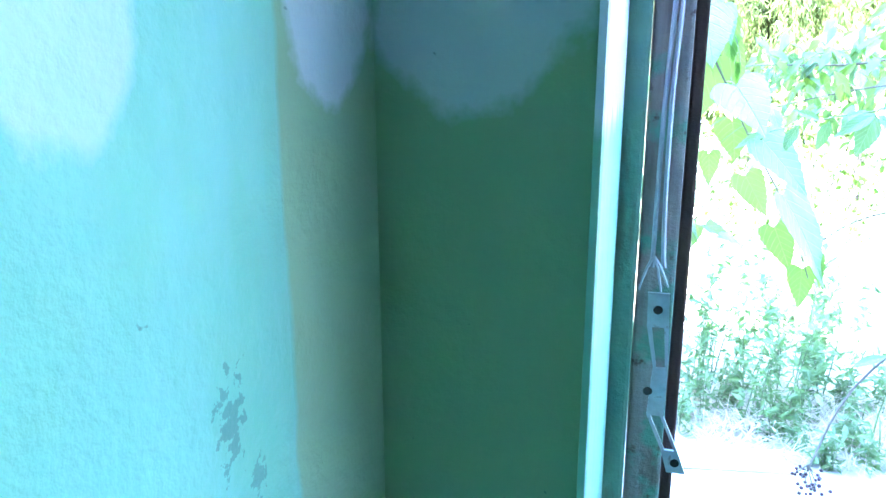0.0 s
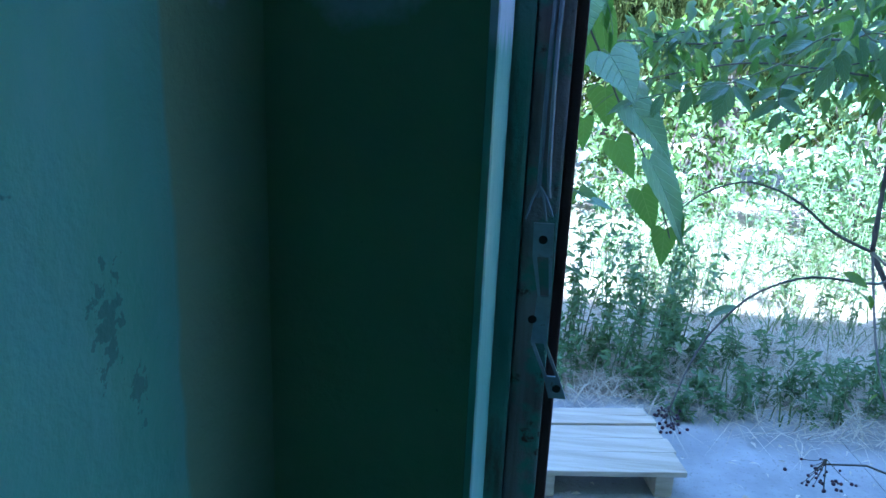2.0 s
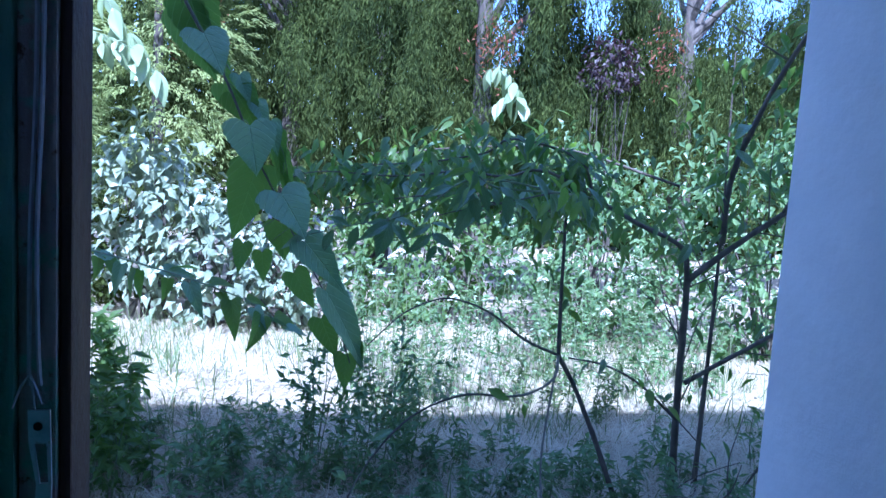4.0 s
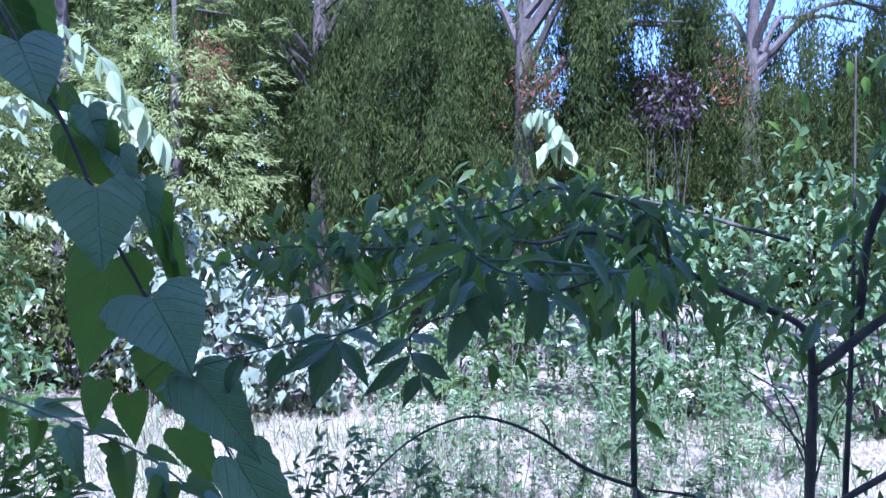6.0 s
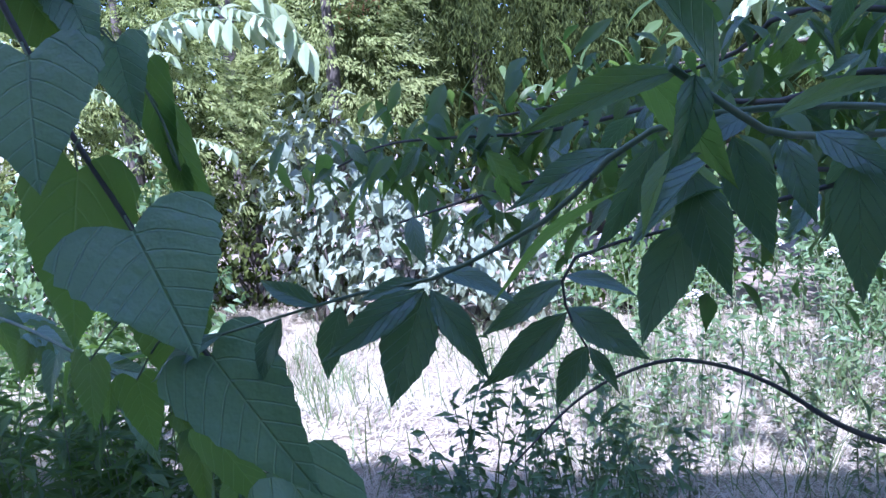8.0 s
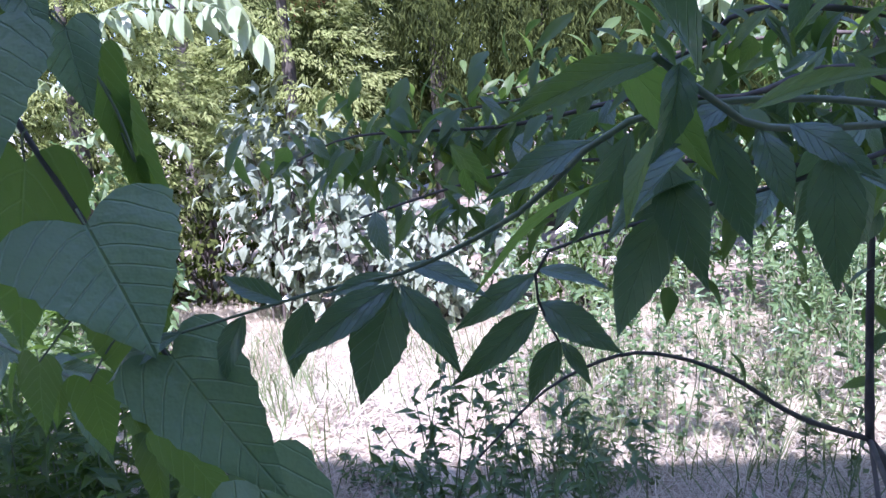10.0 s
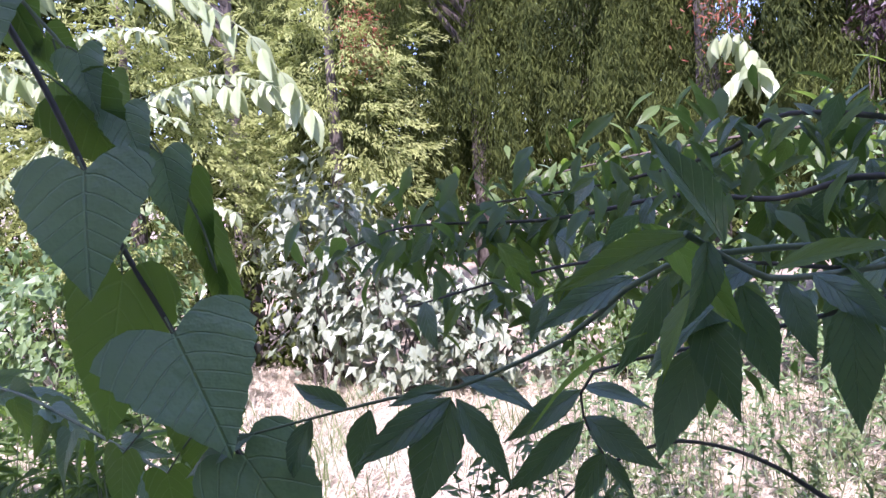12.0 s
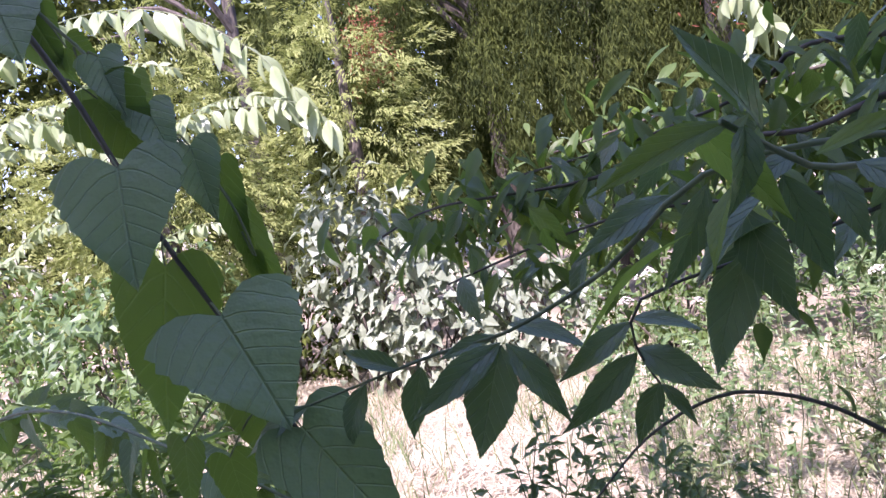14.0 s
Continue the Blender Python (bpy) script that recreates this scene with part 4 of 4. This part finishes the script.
# ---- bushes and trees at the back ----
def leafy_shell(seed, centre, size, n, hollow=0.6, low=-1.0, thin=-0.22):
    """Places in an uneven, gappy shell round a centre, and the way outwards there."""
    r = np.random.RandomState(seed)
    d = unit(r.normal(size=(n, 3)))
    q = r.uniform(hollow, 1, n) ** 0.7
    lump = np.array([0.78 + 0.45 * noise.noise(Vector(v) * 2.1 + Vector((seed, 0, 0))) + 0.22 * noise.noise(Vector(v) * 6 + Vector((seed, 0, 0))) for v in d])
    p = d * (q * lump)[:, None]
    gap = np.array([noise.noise(Vector(v) * 5.5 + Vector((0, seed, 0))) for v in p])
    keep = (gap > thin) & (p[:, 2] > low)
    return (p * size + centre)[keep], d[keep], r


def bush(label, seed, centre, size, n, leaf_size, mat, hang=0.5, aspect=0.55, group="", gap=-0.22):
    t = tagged(place(new("bush"), (centre[0], centre[1], 0)), label, "bush", group)
    p, d, r = leafy_shell(seed, (0, 0, centre[2]), size, n, 0.6, -1.0, gap)
    m = len(p)
    verts, faces = [], []
    for i in range(14):
        e = p[r.randint(m)] * (0.85, 0.85, 0.95)
        s = np.array([r.normal(0, 0.08), r.normal(0, 0.08), -0.05])
        v, _, f = tube([s, s * 0.5 + e * 0.5 + r.normal(0, 0.06, 3), e], 0.014, 0.003, 0.12, 5)
        o = len(verts)
        verts += v
        faces += [tuple(k + o for k in g) for g in f]
    tagged(part("stem", (verts, [], faces), M_BARK, t), kind="stuff")
    w = d * (0.6, 0.6, 0.2) + r.normal(size=(m, 3)) * 0.5 + (0, 0, -hang)
    face = d * 0.7 + (0, -0.25, 0.8) + r.normal(size=(m, 3)) * 0.3
    ls = leaf_size * r.uniform(0.6, 1.3, m)
    tagged(part("crown", cloud(p, w, face, ls, ls * aspect), mat, t), kind="stuff")


for i, (x, y, z, sx, sz, n) in enumerate(((-2.15, 7.0, 1.0, 0.72, 1.0, 1900), (-1.5, 6.9, 0.62, 0.75, 0.78, 1700), (-0.85, 7.0, 0.5, 0.7, 0.62, 1200))):
    bush("bush with pale glossy sunlit leaves", 141 + i, (x, y, z), (sx, 0.6, sz), n, 0.12, L_BUSH, 0.6, 0.62, "pale bushes", 0.02)
# takes the darker shrub leaf to paint the shade under the weeping trees
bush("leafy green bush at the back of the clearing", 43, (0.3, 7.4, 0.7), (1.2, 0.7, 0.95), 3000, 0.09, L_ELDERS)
bush("leafy green bush at the back of the clearing", 44, (2.0, 7.0, 0.9), (1.3, 0.8, 1.2), 3600, 0.09, L_GREEN)
bush("leafy green bush at the back of the clearing", 45, (3.6, 6.6, 1.1), (1.4, 0.9, 1.5), 4200, 0.09, L_GREEN)
bush("leafy green bush at the back of the clearing", 46, (5.6, 6.6, 1.3), (1.6, 1.2, 1.7), 4200, 0.10, L_GREEN)
bush("dark bush in the shade", 47, (-3.6, 5.9, 0.7), (1.3, 0.8, 1.0), 3000, 0.10, L_GREEN)
bush("dark bush in the shade", 48, (-5.4, 5.8, 0.8), (1.4, 1.0, 1.2), 3000, 0.10, L_GREEN)
# two added bushes: near-black leaves paint the deep shade beneath the conifers
bush("near-black bush added for the shade under the conifers", 54, (-3.3, 7.7, 0.5), (1.3, 0.5, 0.9), 2600, 0.09, L_WEEP, group="dark bushes")
bush("near-black bush added for the shade under the conifers", 55, (-5.4, 7.7, 0.5), (1.3, 0.5, 0.9), 2200, 0.09, L_WEEP, group="dark bushes")
bush("bush with dark purple leaves behind the clearing", 49, (2.35, 8.0, 2.75), (0.38, 0.3, 0.42), 700, 0.07, L_DARK)


def conifer(seed, centre, size, sprays, twigs=34):
    """A cypress-like tree: a trunk, and flat fans of fine scale leaves that stand out in tufts with dark gaps between."""
    t = tagged(place(new("conifer"), (centre[0], centre[1], 0)), "feathery golden-green conifer in the sun", "tree", "conifers")
    part("trunk", tube([(0, 0, -0.1), (0.03, 0, centre[2] * 0.8), (0, 0.03, centre[2] + size[2] * 0.8)], 0.11, 0.02, 0.3, 8, 0.3), M_BARK, t, smooth=True)
    p, d, r = leafy_shell(seed, (0, 0, centre[2]), size, sprays, 0.45, -0.7)
    base, ways, faces_ = [], [], []
    for q, out in zip(p, d):
        axis = unit((out * (0.8, 0.8, 0.3) + r.normal(0, 0.35, 3) + (0, 0, -0.35))[None])[0]
        side = unit(np.cross(axis, out + (0, -0.3, 0.9) + r.normal(0, 0.3, 3))[None])[0]
        u = r.uniform(0, 1, twigs)
        w = r.uniform(-1, 1, twigs) * (0.35 + 0.65 * np.sin(np.pi * u)) * 0.075
        base.append(q + axis * (u * 0.24)[:, None] + side * w[:, None] + r.normal(0, 0.008, (twigs, 3)))
        ways.append(axis + side * (w * 9)[:, None] + r.normal(0, 0.2, (twigs, 3)))
        faces_.append(np.cross(side, axis)[None].repeat(twigs, 0) + r.normal(0, 0.35, (twigs, 3)))
    base, ways, faces_ = np.concatenate(base), np.concatenate(ways), np.concatenate(faces_)
    m = len(base)
    tagged(part("crown", cloud(base, ways, faces_, r.uniform(0.035, 0.075, m), r.uniform(0.010, 0.020, m)), L_GOLD, t), kind="stuff")


conifer(50, (-4.3, 7.4, 1.9), (1.9, 0.9, 2.2), 1500)
conifer(51, (-2.5, 8.1, 2.3), (1.3, 0.7, 2.1), 1000)
conifer(52, (-6.6, 7.4, 2.0), (1.5, 0.9, 2.3), 900)


def weeping_tree(seed, base, height, reach, strands, lean=0.0):
    """A tall tree whose thin shoots hang down in curtains of fine leaves."""
    t = tagged(place(new("weeping_tree"), (*base, 0)), "tall tree with curtains of fine drooping foliage", "tree", "weeping trees")
    r = np.random.RandomState(seed)
    part("trunk", tube([(0, 0, -0.1), (0.04, 0, height * 0.3), (lean * 0.5, 0.05, height * 0.6), (lean, 0, height)], 0.17, 0.05, 0.3, 9, 0.4), M_BARK, t, smooth=True)
    base_p, ways = [], []
    for k in range(7):
        a = r.uniform(0, 2 * np.pi)
        z = height * r.uniform(0.65, 0.95)
        e = np.array([math.cos(a) * reach * 0.8, math.sin(a) * reach * 0.5, z + 0.5])
        part("limb", tube([(lean * z / height, 0, z - 0.3), tuple(e * 0.5 + (0, 0, z * 0.5 + 0.2)), tuple(e)], 0.05, 0.012, 0.25, 6), M_BARK, t)
    for k in range(strands):
        if k % 24 == 0:                          # a new curtain
            a, q = r.uniform(0, 2 * np.pi), reach * np.sqrt(r.uniform(0.02, 1))
            cx, cy, cz, cl = q * math.cos(a), 0.55 * q * math.sin(a), r.uniform(2.0, height), r.uniform(0.5, 1.4)
        x, y = cx + r.normal(0, 0.085), cy + r.normal(0, 0.07)
        z1 = cz + r.normal(0, 0.12)
        ln = cl * r.uniform(0.6, 1.15)
        m = int(ln * 52)
        u = np.sort(r.uniform(0, 1, m))
        sway = r.normal(0, 0.10, 2)
        pts = np.stack([x + sway[0] * u + r.normal(0, 0.028, m), y + sway[1] * u + r.normal(0, 0.028, m), z1 - ln * u], 1)
        pts = pts[pts[:, 2] > 1.35 + 0.5 * noise.noise((x, y, 9.0))]
        base_p.append(pts)
        ways.append(r.normal(size=(len(pts), 3)) * (0.45, 0.45, 0.3) + (0, 0, -0.9))
    p, w = np.concatenate(base_p), np.concatenate(ways)
    m = len(p)
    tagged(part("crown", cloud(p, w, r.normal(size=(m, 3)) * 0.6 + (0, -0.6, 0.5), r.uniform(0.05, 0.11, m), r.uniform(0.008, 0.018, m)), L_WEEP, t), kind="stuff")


weeping_tree(61, (1.0, 8.5), 4.8, 2.0, 1900)
weeping_tree(62, (-1.3, 9.4), 5.0, 2.3, 2300)
weeping_tree(63, (3.7, 9.3), 4.6, 2.2, 1700)
weeping_tree(64, (-4.6, 9.8), 5.4, 2.3, 1100)
weeping_tree(65, (6.6, 9.4), 5.6, 2.2, 800)
weeping_tree(66, (-0.2, 11.5), 5.6, 3.4, 1500)

for at, n in (((-2.1, 8.0, 3.05), 420), ((1.05, 7.9, 2.85), 160), ((2.9, 7.9, 2.95), 140)):
    r = np.random.RandomState(n)
    q = r.normal(size=(n, 3)) * (0.13, 0.08, 0.2)
    tagged(part("withered_spray", cloud(q, r.normal(size=(n, 3)) + (0, 0, -0.6), r.normal(size=(n, 3)) + (0, -0.6, 0.4), r.uniform(0.04, 0.08, n), 0.016), L_RUST), "withered rust-red spray hanging in the tree", "branch", kind="stuff").location = at


def compound_branch(points, seed, size, n, hang=1.0):
    """A long arching leaf stalk with paired hanging leaflets."""
    t = tagged(new("compound_branch"), "arching branch with rows of bright hanging leaflets", "branch", "compound branches")
    r = np.random.RandomState(seed)
    part("stalk", tube(points, 0.006, 0.002, 0.1, 5), M_TWIG, t)
    line = spline(points, 0.02)
    me = leaf_mesh("leaflet", L_AIL, 0.38, 0.25, 0.2)
    for i in range(n):
        k = int((0.05 + 0.95 * i / n) * (len(line) - 1))
        d = (line[min(k + 1, len(line) - 1)] - line[max(k - 1, 0)]).normalized()
        for s in (-1, 1):
            w = Vector((0.3 * d.x + 0.15 * s, -0.25 + 0.35 * s, -hang)) + Vector(r.normal(0, 0.28, 3))
            ob = leaf(me, line[k], line[k] + w.normalized() * size * r.uniform(0.65, 1.15), Vector((0.2 * s, -0.8, 0.7)) + Vector(r.normal(0, 0.35, 3)), t)
            ob.name = "leaflet"


compound_branch([(-5.0, 6.3, 3.15), (-4.0, 6.3, 3.4), (-3.1, 6.3, 3.27), (-2.4, 6.3, 2.84), (-2.0, 6.3, 2.36), (-1.8, 6.3, 2.1)], 71, 0.28, 30)
compound_branch([(-3.8, 6.4, 2.28), (-3.1, 6.4, 2.46), (-2.5, 6.4, 2.42), (-2.15, 6.4, 2.32), (-1.8, 6.4, 2.1)], 72, 0.24, 16)
compound_branch([(1.25, 7.3, 2.35), (1.05, 7.2, 2.55), (0.85, 7.2, 2.48)], 73, 0.22, 6)
compound_branch([(1.35, 7.3, 2.2), (1.15, 7.2, 2.3), (0.95, 7.2, 2.15)], 74, 0.22, 6)
compound_branch([(-5.5, 6.2, 2.2), (-4.8, 6.2, 2.7), (-4.1, 6.2, 2.6), (-3.6, 6.2, 2.3)], 75, 0.26, 16)

for i in range(9):                               # finer sprays beside the conifers
    x, y, z = -5.6 + 0.28 * i, 5.9 + 0.13 * (i % 3), 1.35 + 0.21 * ((i * 4) % 7)
    compound_branch([(x, y, z), (x + 0.5, y - 0.05, z + 0.22), (x + 1.0, y - 0.1, z + 0.25), (x + 1.4, y - 0.1, z + 0.12)], 80 + i, 0.12, 22, 0.5)

# far woods closing the view
r = np.random.RandomState(90)
n = 60000
a = r.uniform(-1.25, 1.25, n)
q = r.uniform(15, 19, n)
x, y = q * np.sin(a), 1 + q * np.cos(a)
z = r.uniform(0, 1, n) ** 0.8 * np.array([7.2 + 2.0 * noise.noise((v * 3.5, 0, 7)) for v in a])
z = z * np.where((a > 0.12) & (a < 0.75), 0.62, 1.0)
p = np.stack([x, y, z], 1)
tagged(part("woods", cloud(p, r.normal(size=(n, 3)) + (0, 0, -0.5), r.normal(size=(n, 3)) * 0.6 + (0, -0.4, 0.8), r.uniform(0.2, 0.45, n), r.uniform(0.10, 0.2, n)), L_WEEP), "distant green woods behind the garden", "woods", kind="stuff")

# the garden's things, set down as the garden lies
for ob in [ground] + [o for o in bpy.data.objects if o not in by_the_house and not o.parent]:
    ob.matrix_basis = GARDEN @ ob.matrix_basis
